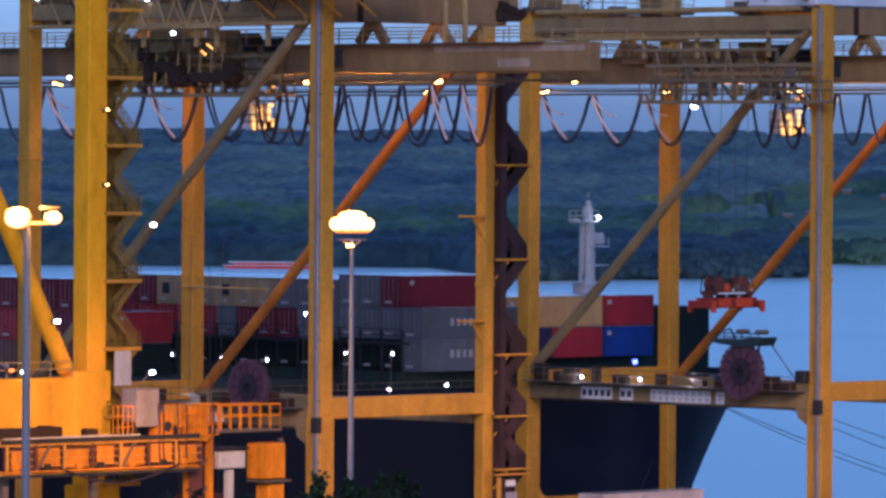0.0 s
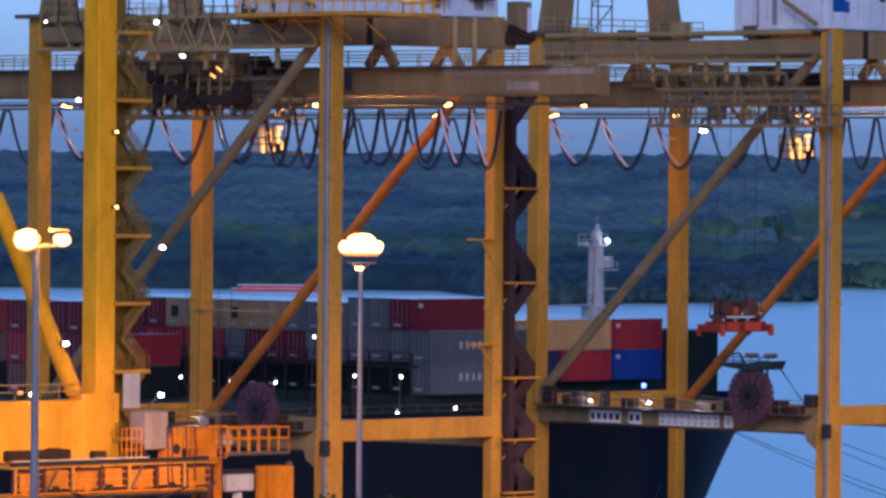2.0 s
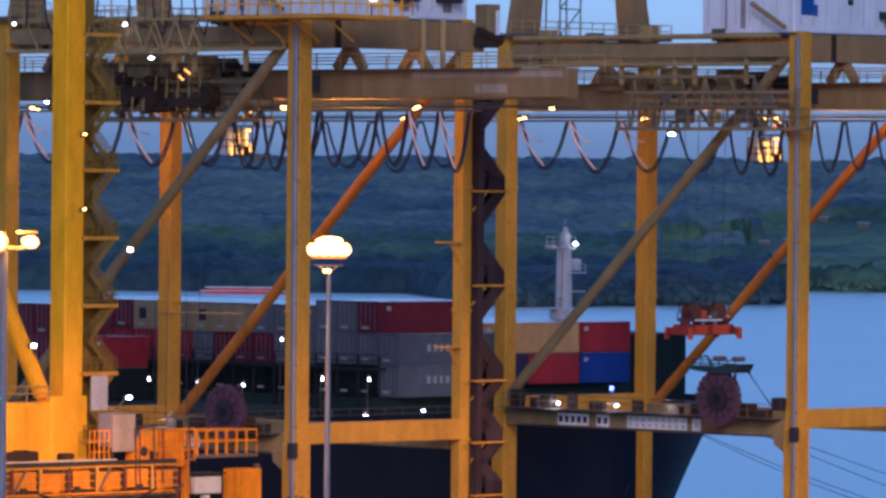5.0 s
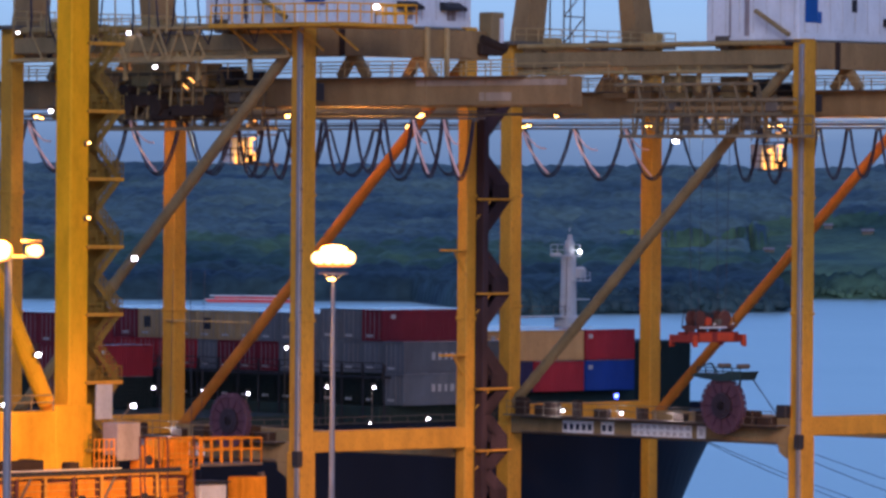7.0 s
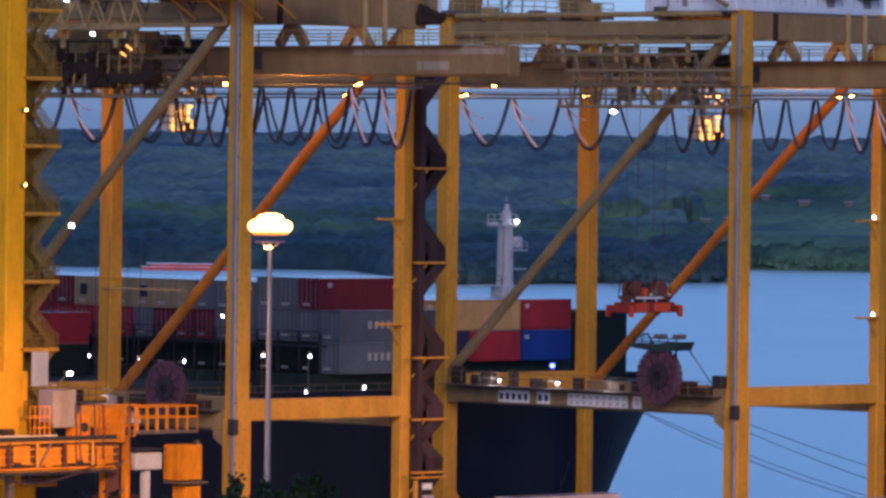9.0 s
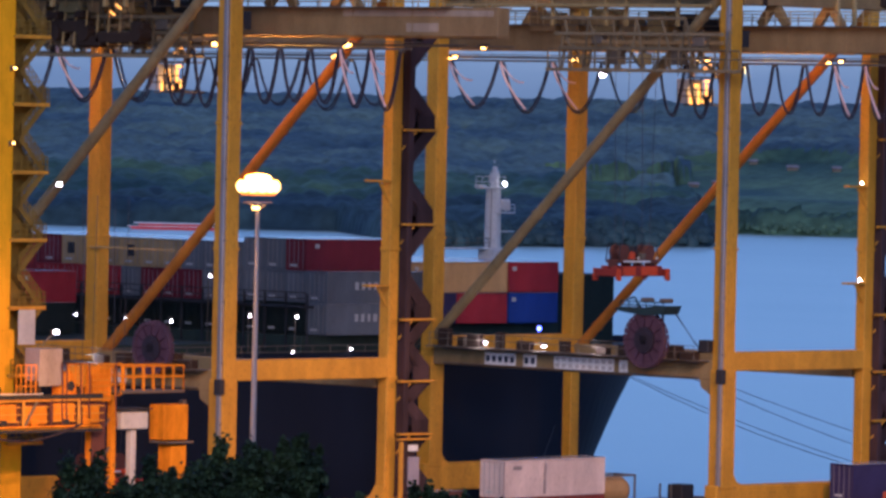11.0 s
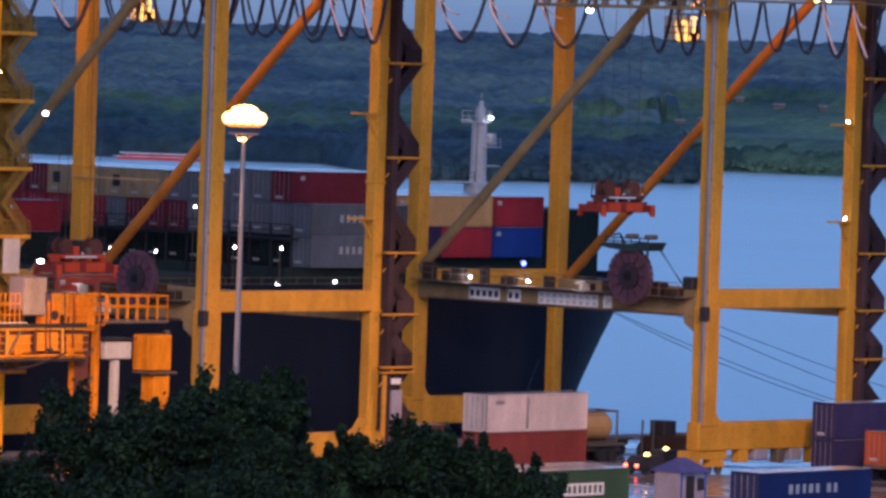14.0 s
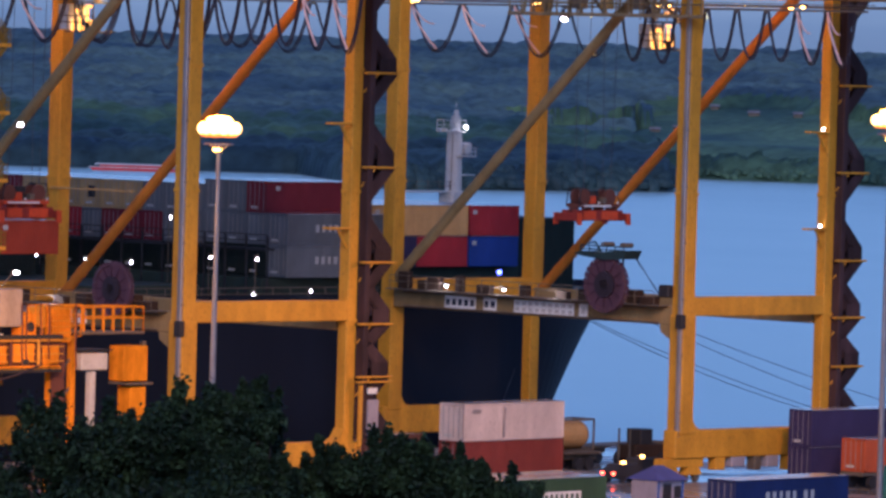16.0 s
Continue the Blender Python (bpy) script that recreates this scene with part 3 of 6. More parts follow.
def guard_bars(a, z, b_, e, y, height=1.1, n_=7):
    """A sloping guard of posts and four bars."""
    s = Shape()
    for i in range(n_ + 1):
        k = i / n_
        s.box((a + (b_ - a) * k, y, z + (e - z) * k + height / 2), (0.06, 0.06, height), cut=0.01)
    for h_ in (0.1, 0.4, 0.75, height):
        s.beam((a, y, z + h_), (b_, y, e + h_), 0.05, 0.07, cut=0.01)
    return s


def stair_tower(parent, x, y, levels, material, wide=2.4, back=0.7, bars=False):
    """Stairs in a zigzag from platform to platform: each flight has treads, stringers and guards, of mesh or of bars."""
    if not bars:
        part("stair_column", Shape().box((x + back / 2, y - 0.15, (levels[0] + levels[-1]) / 2), (back, 1.0, levels[-1] - levels[0]), cut=0.05), material, parent)
    runs = []
    for z0, z1 in zip(levels, levels[1:]):
        rise = min(2.4, (z1 - z0) / 2)
        runs += [(x + back + wide, z0, x + back * 0.6, z0 + rise), (x + back * 0.6, z1 - rise, x + back + wide, z1)]
    for a, z, b_, e in runs:
        s = Shape()
        for yy in (y - 0.5, y + 0.5):
            s.beam((a, yy, z), (b_, yy, e), 0.06, 0.34)
        flight = part("stair_flight", s, material, parent)
        step_mesh = Shape().box((0, 0, 0), (0.28, 0.96, 0.04), cut=0.01).mesh("tread", material)
        for i in range(10):
            k = (i + 0.5) / 10
            step = new("tread", step_mesh)
            step.parent, step.location = flight, (a + (b_ - a) * k, y, z + (e - z) * k)
        if bars:
            for yy in (y - 0.53, y + 0.53):
                part("stair_guard", guard_bars(a, z, b_, e, yy), material, parent, "yellow barred stair guard")
            continue
        s = Shape()
        for yy in (y - 0.56, y + 0.5):
            s.prism([(a, z + 0.05), (b_, e + 0.05), (b_, e + 1.15), (a, z + 1.15)], "y", yy, yy + 0.05)
        part("stair_guard", s, material, parent, "rusty mesh guard panel")
    for z0, z, z1 in zip(levels, levels[1:], levels[2:]):
        lo, hi = z - min(2.4, (z - z0) / 2), z + min(2.4, (z1 - z) / 2)
        part("stair_screen", Shape().prism([(x + back * 0.6, lo), (x + back + wide, z), (x + back * 0.6, hi + 0.9)], "y", y + 0.62, y + 0.67), material, parent, "worn mesh screen behind the stairs")
    for z in levels:
        part("landing", Shape().box((x + (back + wide) / 2, y, z), (back + wide + 0.4, 1.25, 0.12)), material, parent)
        if bars:
            part("landing_guard", guard_bars(x, z, x + back + wide + 0.2, z, y - 0.62, 1.1, 5), yellow_mesh, parent, "yellow landing guard rail")
            part("landing_edge", Shape().box((x + (back + wide) / 2, y - 0.66, z), (back + wide + 0.5, 0.1, 0.26)), crane_paint, parent)
            part("stair_screen", Shape().box((x + back * 0.9, y + 0.4, z + 1.9), (back * 1.6, 0.06, 2.6)), material, parent, "sheet screen on the stair landing")
            continue
        part("landing_guard", Shape().box((x + back + wide * 0.55, y - 0.62, z + 0.6), (wide * 0.75, 0.05, 1.1)).box((x + back + wide * 0.3, y + 0.1, z + 1.4), (wide * 0.55, 0.9, 1.5), cut=0.06), material, parent, "rusty sheet guard of a stair landing")


def quay_crane(at, label):
    top = thing("quay_crane", label, "crane", "quay cranes", at=at)
    # legs
    for x in (0, CW):
        for y in (0, CG):
            s = Shape().box((x, y, 8.4), (1.5, 1.45, 9.2) if x == 0 else (1.05, 0.95, 9.2), cut=0.06).box((x, y, 28.4), (1.25, 1.3, 31.0) if x == 0 or y else (1.0, 1.0, 31.0), cut=0.06)
            for z in (13.0, 22.5, 31.5):
                s.box((x, y, z), (1.36, 1.42, 0.25) if x == 0 or y else (1.1, 1.1, 0.25))
            part("leg", s, crane_paint, top)
    part("cable_tray", Shape().box((-0.82, -0.45, 23.5), (0.28, 0.4, 40.0), cut=0.05), galvanised, top, "grey vertical cable tray")
    for k in range(9):
        part("tray_clip", Shape().box((-0.76, -0.45, 5.5 + k * 4.4), (0.3, 0.5, 0.12)), dull_steel, top)
    part("junction_box", Shape().box((-0.95, -0.6, 12.6), (0.5, 0.7, 1.1), cut=0.05), dark_grille, top)
    part("junction_box", Shape().box((1.0, -0.2, 38.9), (0.9, 0.9, 1.3), cut=0.05), dark_grille, top)
    for y in (0, CG):
        s = Shape().box((CW / 2, y, 3.0), (CW + 2.4, 1.3, 2.2), cut=0.08)
        for x, k in ((0.75, 1), (CW - 0.5, -1))[:1 if y else 2]:
            s.prism([(x, 4.0), (x + k * 1.2, 4.0), (x + k * 0.45, 4.4), (x, 5.1)], "y", y - 0.55, y + 0.55)
        part("sill_beam", s, crane_paint, top)
        s = Shape().box((CW / 2, y, 13.75), (CW - 1.2, 1.2, 1.5), cut=0.06)
        part("tie_beam", s, crane_paint, top)
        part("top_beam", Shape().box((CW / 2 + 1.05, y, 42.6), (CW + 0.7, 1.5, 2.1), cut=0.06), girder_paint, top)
        part("beam_stiffener", Shape().box((3.0, y - 0.8, 42.6), (0.5, 0.16, 2.2)), motor_black, top)
        for x in (0, CW):
            s = Shape().box((x, y, 1.55), (4.8, 0.9, 0.7))
            for k in (-1, 1):
                s.prism([(x + k * 1.3 - 1.0, 0.6), (x + k * 1.3 + 1.0, 0.6), (x + k * 1.3 + 0.5, 1.4), (x + k * 1.3 - 0.5, 1.4)], "y", y - 0.4, y + 0.4)
            bogie = part("bogie", s, crane_paint, top)
            for k in (-1.9, -0.7, 0.7, 1.9):
                part("wheel", Shape().tube((x + k, y - 0.15, 0.35), (x + k, y + 0.15, 0.35), 0.35, 14), dull_steel, bogie, "dark steel rail wheel")
    for x, w, h_, m in ((4.2, 1.1, 1.0, crane_paint), (6.3, 1.6, 0.8, hut_wall), (8.6, 0.8, 1.1, dull_steel), (10.4, 1.4, 0.9, hut_wall), (12.6, 0.9, 1.2, crane_paint)):
        part("sill_cabinet", Shape().box((x, -0.2, 1.9 - h_ / 2), (w, 0.9, h_), cut=0.06), m, top)
    # side frames
    for x in (0, CW):
        s = Shape().box((x, CG / 2, 13.0), (1.1, CG - 1.4, 1.5), cut=0.06)
        if x == 0:
            s.prism([(0.7, 12.4), (2.0, 12.4), (1.9, 11.7), (0.7, 11.0)], "x", x - 0.5, x + 0.5)
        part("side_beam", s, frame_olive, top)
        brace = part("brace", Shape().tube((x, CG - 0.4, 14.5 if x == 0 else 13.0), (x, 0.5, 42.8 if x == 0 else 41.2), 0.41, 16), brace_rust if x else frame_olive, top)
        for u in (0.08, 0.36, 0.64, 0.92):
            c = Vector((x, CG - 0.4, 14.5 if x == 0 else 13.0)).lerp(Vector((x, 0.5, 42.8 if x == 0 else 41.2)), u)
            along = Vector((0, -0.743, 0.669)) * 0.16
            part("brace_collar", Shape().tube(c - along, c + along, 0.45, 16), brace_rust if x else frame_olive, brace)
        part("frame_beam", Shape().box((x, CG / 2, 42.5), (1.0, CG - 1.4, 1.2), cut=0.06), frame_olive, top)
    for z, r_ in ((43.6, 0.22), (41.4, 0.16)):
        part("service_pipe", Shape().tube((-0.75, 1.5, z), (-0.75, CG - 1.5, z), r_, 10), trolley_paint, top, "pale olive service pipe")
    for y in (5.5, 11.0, 13.2, 19.0, 25.5):
        part("hanger_post", Shape().box((-0.2, y, 40.9), (0.28, 0.34, 2.2)), trolley_paint, top)
    for y, h_ in ((8.2, 1.0), (16.0, 1.3), (22.0, 0.8), (27.2, 1.1)):
        part("equipment_box", Shape().box((-0.2, y, 43.2 + h_ / 2), (0.9, 1.4, h_), cut=0.06), dull_steel if h_ < 1.1 else trolley_paint, top)
    s = Shape().box((-1.2, CG / 2, 13.75), (1.2, CG - 2, 0.1))
    part("side_walkway", s, dull_steel, top)
    part("walkway_rail", railing((-1.8, 1.5, 13.8), (-1.8, CG - 1.5, 13.8), r=0.03), dull_steel, top)
    for y, w, h_ in ((29.6, 1.2, 1.4), (27.6, 0.8, 0.8), (26.2, 1.4, 1.0), (23.4, 0.7, 1.3), (20.6, 1.5, 0.7), (16.2, 0.9, 0.9), (12.0, 1.2, 0.6)):
        part("walkway_cabinet", Shape().box((-0.9, y, 13.8 + h_ / 2), (0.6, w, h_), cut=0.05), motor_black, top)
    part("conduit", Shape().tube((-0.68, 2.0, 13.55), (-0.68, CG - 2.0, 13.55), 0.09, 8).tube((-0.68, 2.0, 12.4), (-0.68, CG - 2.0, 12.4), 0.07, 8), dull_steel, top)
    # boards on the side beam
    for y0, y1 in ((25.3, 21.9), (21.0, 19.6), (17.6, 11.1), (10.5, 9.6)):
        board = part("sign_board", Shape().box((-0.62, (y0 + y1) / 2, 12.95), (0.08, y0 - y1, 1.15), cut=0.01), sign_white, top, "white painted sign board")
        n_ = max(1, round((y0 - y1) / 0.75))
        for i in range(n_):
            c = y0 - (i + 0.5) * (y0 - y1) / n_
            rows_ = ((12.95, 0.5),) if y0 > 20 or y0 < 11 else ((13.2, 0.28), (12.72, 0.28))
            for z, h_ in rows_:
                part("lettering_bar", Shape().box((-0.665, c, z), (0.012, 0.42, h_), cut=0.003), sign_ink if y0 > 20 else grey_panel, board, "dark block of painted lettering")
    # cable reel
    ry_, rz_ = 6.18, 15.2
    reel = part("cable_reel", Shape().tube((-2.56, ry_, rz_), (-2.0, ry_, rz_), 1.02, 24).tube((-2.6, ry_, rz_), (-2.56, ry_, rz_), 0.7, 20), black_cable, top, "large steel cable reel wound with purple cable")
    for x in (-2.5, -2.02):
        rim = Shape()
        for i in range(26):
            a, b_ = 2 * math.pi * i / 26, 2 * math.pi * (i + 0.86) / 26
            rim.beam((x, ry_ + 2.06 * math.cos(a), rz_ + 2.06 * math.sin(a)), (x, ry_ + 2.06 * math.cos(b_), rz_ + 2.06 * math.sin(b_)), 0.08, 0.34, cut=0.02)
        part("rim", rim, reel_paint, reel, "scalloped purple-brown reel rim")
        for i in range(12):
            a = 2 * math.pi * i / 12
            part("spoke", Shape().beam((x, ry_ + 0.4 * math.cos(a), rz_ + 0.4 * math.sin(a)), (x, ry_ + 2.0 * math.cos(a), rz_ + 2.0 * math.sin(a)), 0.06, 0.1), reel_dark, reel)
    for k in range(7):
        r_ = 1.93 - k * 0.13
        ring = [(-2.26, ry_ + r_ * math.cos(2 * math.pi * i / 32), rz_ + r_ * math.sin(2 * math.pi * i / 32)) for i in range(33)]
        part("cable_turn", Shape().hose(ring, 0.17, 6), reel_paint, reel, "turn of dull purple power cable")
    part("hub", Shape().tube((-2.6, ry_, rz_), (-0.6, ry_, rz_), 0.42, 16), dark_grille, reel)
    part("reel_stand", Shape().beam((-0.9, ry_, 13.4), (-0.9, ry_, 15.6), 0.5, 0.4), dull_steel, top)
    part("reel_motor", Shape().box((-1.0, 4.2, 14.3), (1.0, 1.1, 1.1), cut=0.08), motor_black, top)
    part("drive_box", Shape().box((-1.3, 2.4, 14.1), (1.0, 1.3, 0.7), cut=0.06), motor_black, top)
    part("drive_box", Shape().box((-1.0, 9.4, 14.2), (0.9, 1.2, 0.9), cut=0.06), motor_black, top)
    # girders and boom
    for x in (5.0, 11.6):
        y0 = -22.4 if x < 8 else -16.0
        s = Shape().box((x, (94 + y0) / 2, 38.95), (1.2, 94 - y0, 2.05), cut=0.05)
        for y in range(-14, 94, 6):
            s.box((x, y, 38.95), (1.26, 0.16, 2.1))
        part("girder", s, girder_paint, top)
        part("trolley_rail", Shape().box((x + (0.9 if x < 8 else -0.9), 38.0, 37.35), (0.16, 112, 0.12)), dull_steel, top)
        k = -1 if x < 8 else 1
        part("girder_walkway", Shape().box((x + k * 1.0, 38.0, 39.95), (0.9, 112, 0.08)), dull_steel, top)
        part("girder_rail", railing((x + k * 1.4, -17.8, 40.0), (x + k * 1.4, 93.8, 40.0), step=2.5, r=0.05), rail_steel, top)
        for y in (0, CG):
            for dy in (-1.4, 1.4):
                part("hanger", Shape().beam((x, y + dy, 40.0), (x, y, 41.8), 0.5, 0.7), girder_paint, top)
    for y in (-15.4, -6, 8, 22, 44, 60, 76, 92):
        part("cross_tie", Shape().box((8.3, y, 38.6), (5.4, 0.7, 1.2)), girder_paint, top)
    # festoon
    part("festoon_rail", Shape().box((3.4, 30.0, 37.0), (0.14, 90, 0.16)).box((3.9, 30, 37.5), (0.9, 90, 0.06)), dull_steel, top)
    y = -14.0
    while y < 70:
        wide_ = 3.1 if y < 10 else 5.8
        drop = 3.85 + 0.25 * math.sin(y * 1.7)
        for dx in (0.0, 0.16):
            pts = []
            for i in range(13):
                u = i / 12
                pts.append((3.35 + dx, y + wide_ * (0.06 + 0.88 * (u + 0.06 * math.sin(2 * math.pi * u))), 36.9 - drop * (1 - abs(2 * u - 1) ** 3) - dx))
            part("festoon_loop", Shape().hose(pts, 0.075, 6), black_cable, top, "hanging loop of black festoon cable")
        # extra pale strands: lamplight on the black loops, put into paint
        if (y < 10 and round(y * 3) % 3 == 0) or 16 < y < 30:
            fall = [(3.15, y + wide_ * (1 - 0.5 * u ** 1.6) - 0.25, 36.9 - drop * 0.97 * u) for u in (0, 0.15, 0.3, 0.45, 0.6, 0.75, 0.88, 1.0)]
            part("festoon_highlight", Shape().hose(fall, 0.085, 6), cable_highlight, top, "pale strand painted as a lamplight highlight on the cable")
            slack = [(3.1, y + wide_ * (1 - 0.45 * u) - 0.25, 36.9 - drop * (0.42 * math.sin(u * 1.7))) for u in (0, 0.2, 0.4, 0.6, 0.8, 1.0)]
            part("festoon_highlight", Shape().hose(slack, 0.065, 6), cable_highlight, top, "pale strand painted as a lamplight highlight on the cable")
        part("festoon_carrier", Shape().box((3.45, y, 36.9), (0.4, 0.3, 0.3)), dull_steel, top)
        y += wide_
    # lamps under the girder
    for i, y in enumerate(range(-14, 90, 7)):
        lamp = part("girder_lamp", Shape().box((5.0 if i % 2 else 11.6, y, 37.45), (0.5, 0.7, 0.2)), dull_steel, top)
        part("lens", Shape().ball((5.0 if i % 2 else 11.6, y, 37.28), 0.19, 10, 0.6), amber_glow, lamp, "glowing amber lamp glass")
    # walkway lamps
    for y in (12.2, 18.4, 24.9):
        lamp = part("walkway_lamp", Shape().tube((-0.9, y, 13.8), (-0.9, y, 14.4), 0.05, 6).box((-1.0, y, 14.4), (0.5, 0.5, 0.15)), dull_steel, top)
        part("lens", Shape().ball((-1.0, y, 14.2), 0.13, 10, 0.6), white_glow, lamp, "glowing white lamp glass")
    # machinery house
    s = Shape().box((8.3, 5.1, 46.9), (17.6, 9.8, 6.2), cut=0.08)
    house = part("machinery_house", s, white_panel, top, "white panelled machinery house with dark vents")
    for i in range(12):
        part("panel_seam", Shape().box((0.2 + i * 1.47, 0.18, 47.2), (0.06, 0.05, 5.6)), grey_panel, house)
        if i < 7:
            part("panel_seam", Shape().box((-0.53, 0.6 + i * 1.45, 47.2), (0.05, 0.06, 5.6)), grey_panel, house)
    for x in (10.4, 14.8):
        part("vent_hood", Shape().prism([(0.18, 45.7), (-0.7, 45.3), (-0.7, 45.05), (0.18, 45.05)], "x", x - 1.0, x + 1.0), dark_grille, house, "dark vent hood")
        part("vent_stain", Shape().box((x + 0.2, 0.19, 44.7), (0.9, 0.02, 0.7), cut=0.005), grime_paint, house)
    part("logo_panel", Shape().box((0.95, 0.17, 46.3), (1.5, 0.05, 2.2)).box((1.95, 0.17, 45.6), (0.4, 0.05, 0.9)), logo_blue, house, "blue square emblem")
    part("house_window", Shape().box((6.0, 0.17, 46.6), (0.6, 0.06, 1.0)), dark_grille, house, "small dark window")
    part("wall_panel", Shape().box((-0.54, 7.4, 47.0), (0.05, 0.18, 5.9)).box((-0.54, 5.6, 46.0), (0.06, 0.5, 3.6)), grime_paint, house)
    part("house_floor", Shape().box((8.3, 5.1, 43.72), (18.2, 10.6, 0.16)), dull_steel, house)
    for k in range(9):
        part("floor_joist", Shape().box((-0.2, 1.0 + k * 1.0, 43.55), (1.4, 0.35, 0.3)), dark_grille, house)
    for y in (0.9, 9.5):
        part("house_bearer", Shape().box((8.9, y, 43.2), (16.0, 0.6, 0.8)), girder_paint, house)
    part("house_strut", Shape().tube((-1.4, 3.9, 46.1), (-1.4, 0.4, 44.2), 0.2, 10), frame_olive, top)
    for x in (11.4, 13.4):
        part("pale_post", Shape().box((x, -1.0, 41.9), (0.32, 0.32, 3.8)), rail_steel, top)
    part("side_cabin", Shape().box((18.4, -0.6, 43.9), (1.3, 1.4, 2.3), cut=0.06), frame_olive, top, "small ochre side cabin")
    part("cabin_door", Shape().box((18.75, -1.33, 43.7), (0.4, 0.06, 1.8)), white_panel, top)
    part("winch_block", Shape().box((18.0, -0.4, 42.3), (2.4, 1.6, 0.9), cut=0.1).tube((17.0, -1.0, 43.0), (19.4, -1.0, 42.4), 0.4, 12), motor_black, top, "dark winch beside the machinery house")
    # pylon
    for x, k in ((1.6, 1), (CW - 1.6, -1)):
        s = Shape()
        s.add([(x - 1.1, CG - 0.9, 43.6), (x + 1.1, CG - 0.9, 43.6), (x + 1.1, CG + 0.9, 43.6), (x - 1.1, CG + 0.9, 43.6),
               (x + k * 3.6 - 0.5, CG - 0.6, 66), (x + k * 3.6 + 0.5, CG - 0.6, 66), (x + k * 3.6 + 0.5, CG + 0.6, 66), (x + k * 3.6 - 0.5, CG + 0.6, 66)],
              [(0, 1, 2, 3), (4, 5, 6, 7), (0, 1, 5, 4), (1, 2, 6, 5), (2, 3, 7, 6), (3, 0, 4, 7)])
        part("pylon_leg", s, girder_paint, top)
    part("pylon_deck", Shape().box((CW / 2, CG, 43.9), (CW + 2.6, 3.0, 0.3)), dull_steel, top)
    part("pylon_rail", railing((-1.2, CG - 1.5, 44.0), (CW + 1.2, CG - 1.5, 44.0), step=1.4), rail_steel, top)
    for x in (5.2, 7.6):
        for y in (CG - 0.8, CG + 0.8):
            part("tower_post", Shape().beam((x, y, 44), (x, y, 57.2), 0.12, 0.12), dull_steel, top)
    for i in range(6):
        z = 44 + i * 2.2
        part("tower_brace", Shape().beam((5.2, CG - 0.8, z), (7.6, CG - 0.8, z + 2.2), 0.1, 0.1), dull_steel, top)
        part("tower_rung", Shape().beam((7.6, CG - 0.8, z), (5.2, CG - 0.8, z), 0.1, 0.1), dull_steel, top)
    # stairs by the second land leg
    stair_tower(top, CW + 0.55, -0.55, LANDINGS, stair_steel, 2.2, 0.55)
    for z in LANDINGS[1:-1]:
        part("stair_platform", Shape().box((CW + 1.8, -1.2, z + 0.07), (3.6, 0.4, 0.16)), crane_paint, top)
        part("bracket", Shape().beam((CW + 0.4, -0.6, z - 1.4), (CW + 1.2, -1.25, z - 0.05), 0.12, 0.12), crane_paint, top)
    for z in (19.8, 27.5):
        part("lamp_bracket", Shape().box((CW - 1.6, -0.3, z), (2.4, 0.7, 0.16)).beam((CW - 0.6, -0.3, z - 1.5), (CW - 1.6, -0.3, z), 0.16, 0.16), crane_paint, top)
    return top


def house_walkway(crane):
    """The railed walkway round the machinery house of one crane."""
    part("house_walkway", Shape().box((-2.2, -0.4, 43.6), (2.6, 13.6, 0.3)).box((1.5, -4.6, 43.6), (6.0, 4.0, 0.3)), crane_paint, crane)
    part("house_rail", railing((-3.4, -7.0, 43.8), (-3.4, 6.2, 43.8), 1.3, 1.1, 0.06), bright_yellow, crane)
    part("house_rail", railing((-3.4, -7.0, 43.8), (4.4, -7.0, 43.8), 1.3, 1.1, 0.06), bright_yellow, crane)
    part("house_rail", railing((4.4, -7.0, 43.8), (4.4, -2.8, 43.8), 1.3, 1.1, 0.06), bright_yellow, crane)
    for y in (-6.0, -2.5, 1.0, 4.5):
        part("walkway_strut", Shape().beam((-0.4, y, 41.8), (-3.2, y, 43.5), 0.14, 0.14), crane_paint, crane)


def cable_guide(crane):
    """The guide tray over the cable reel of one crane."""
    for y in (5.6, 8.4):
        part("guide_mast", Shape().beam((-1.0, y, 13.6), (-1.0, y, 17.5), 0.16, 0.16), dark_grille, crane)
    part("cable_guide", Shape().prism([(3.7, 17.95), (4.1, 17.25), (6.2, 17.15), (8.4, 17.35), (9.3, 17.5), (8.7, 17.75), (6.4, 17.65), (5.4, 17.85)], "x", -2.7, -0.9), teal_sheet, crane, "dark teal sheet-metal cable guide tray")
    part("guide_rail", railing((-2.7, 4.0, 17.6), (-2.7, 8.6, 17.6), 0.6, 0.9, 0.05), teal_sheet, crane)
    part("guide_lever", Shape().beam((-1.8, 7.2, 17.6), (-1.8, 7.9, 18.5), 0.14, 0.14).beam((-1.8, 7.9, 18.5), (-1.8, 8.8, 18.3), 0.12, 0.12), teal_sheet, crane)
    for y in (5.0, 7.0):
        part("guide_roller", Shape().tube((-1.9, y, 18.3), (-0.7, y, 18.3), 0.2, 10), dull_steel, crane)
    part("guide_stay", Shape().beam((-1.3, 3.9, 17.3), (-1.3, 1.4, 14.6), 0.06, 0.06).beam((-1.3, 4.3, 17.6), (-1.3, 1.6, 14.9), 0.05, 0.05), dark_grille, crane)
    part("feed_roller", Shape().box((-1.1, 0.9, 14.9), (0.7, 1.1, 1.0), cut=0.1), dark_grille, crane)


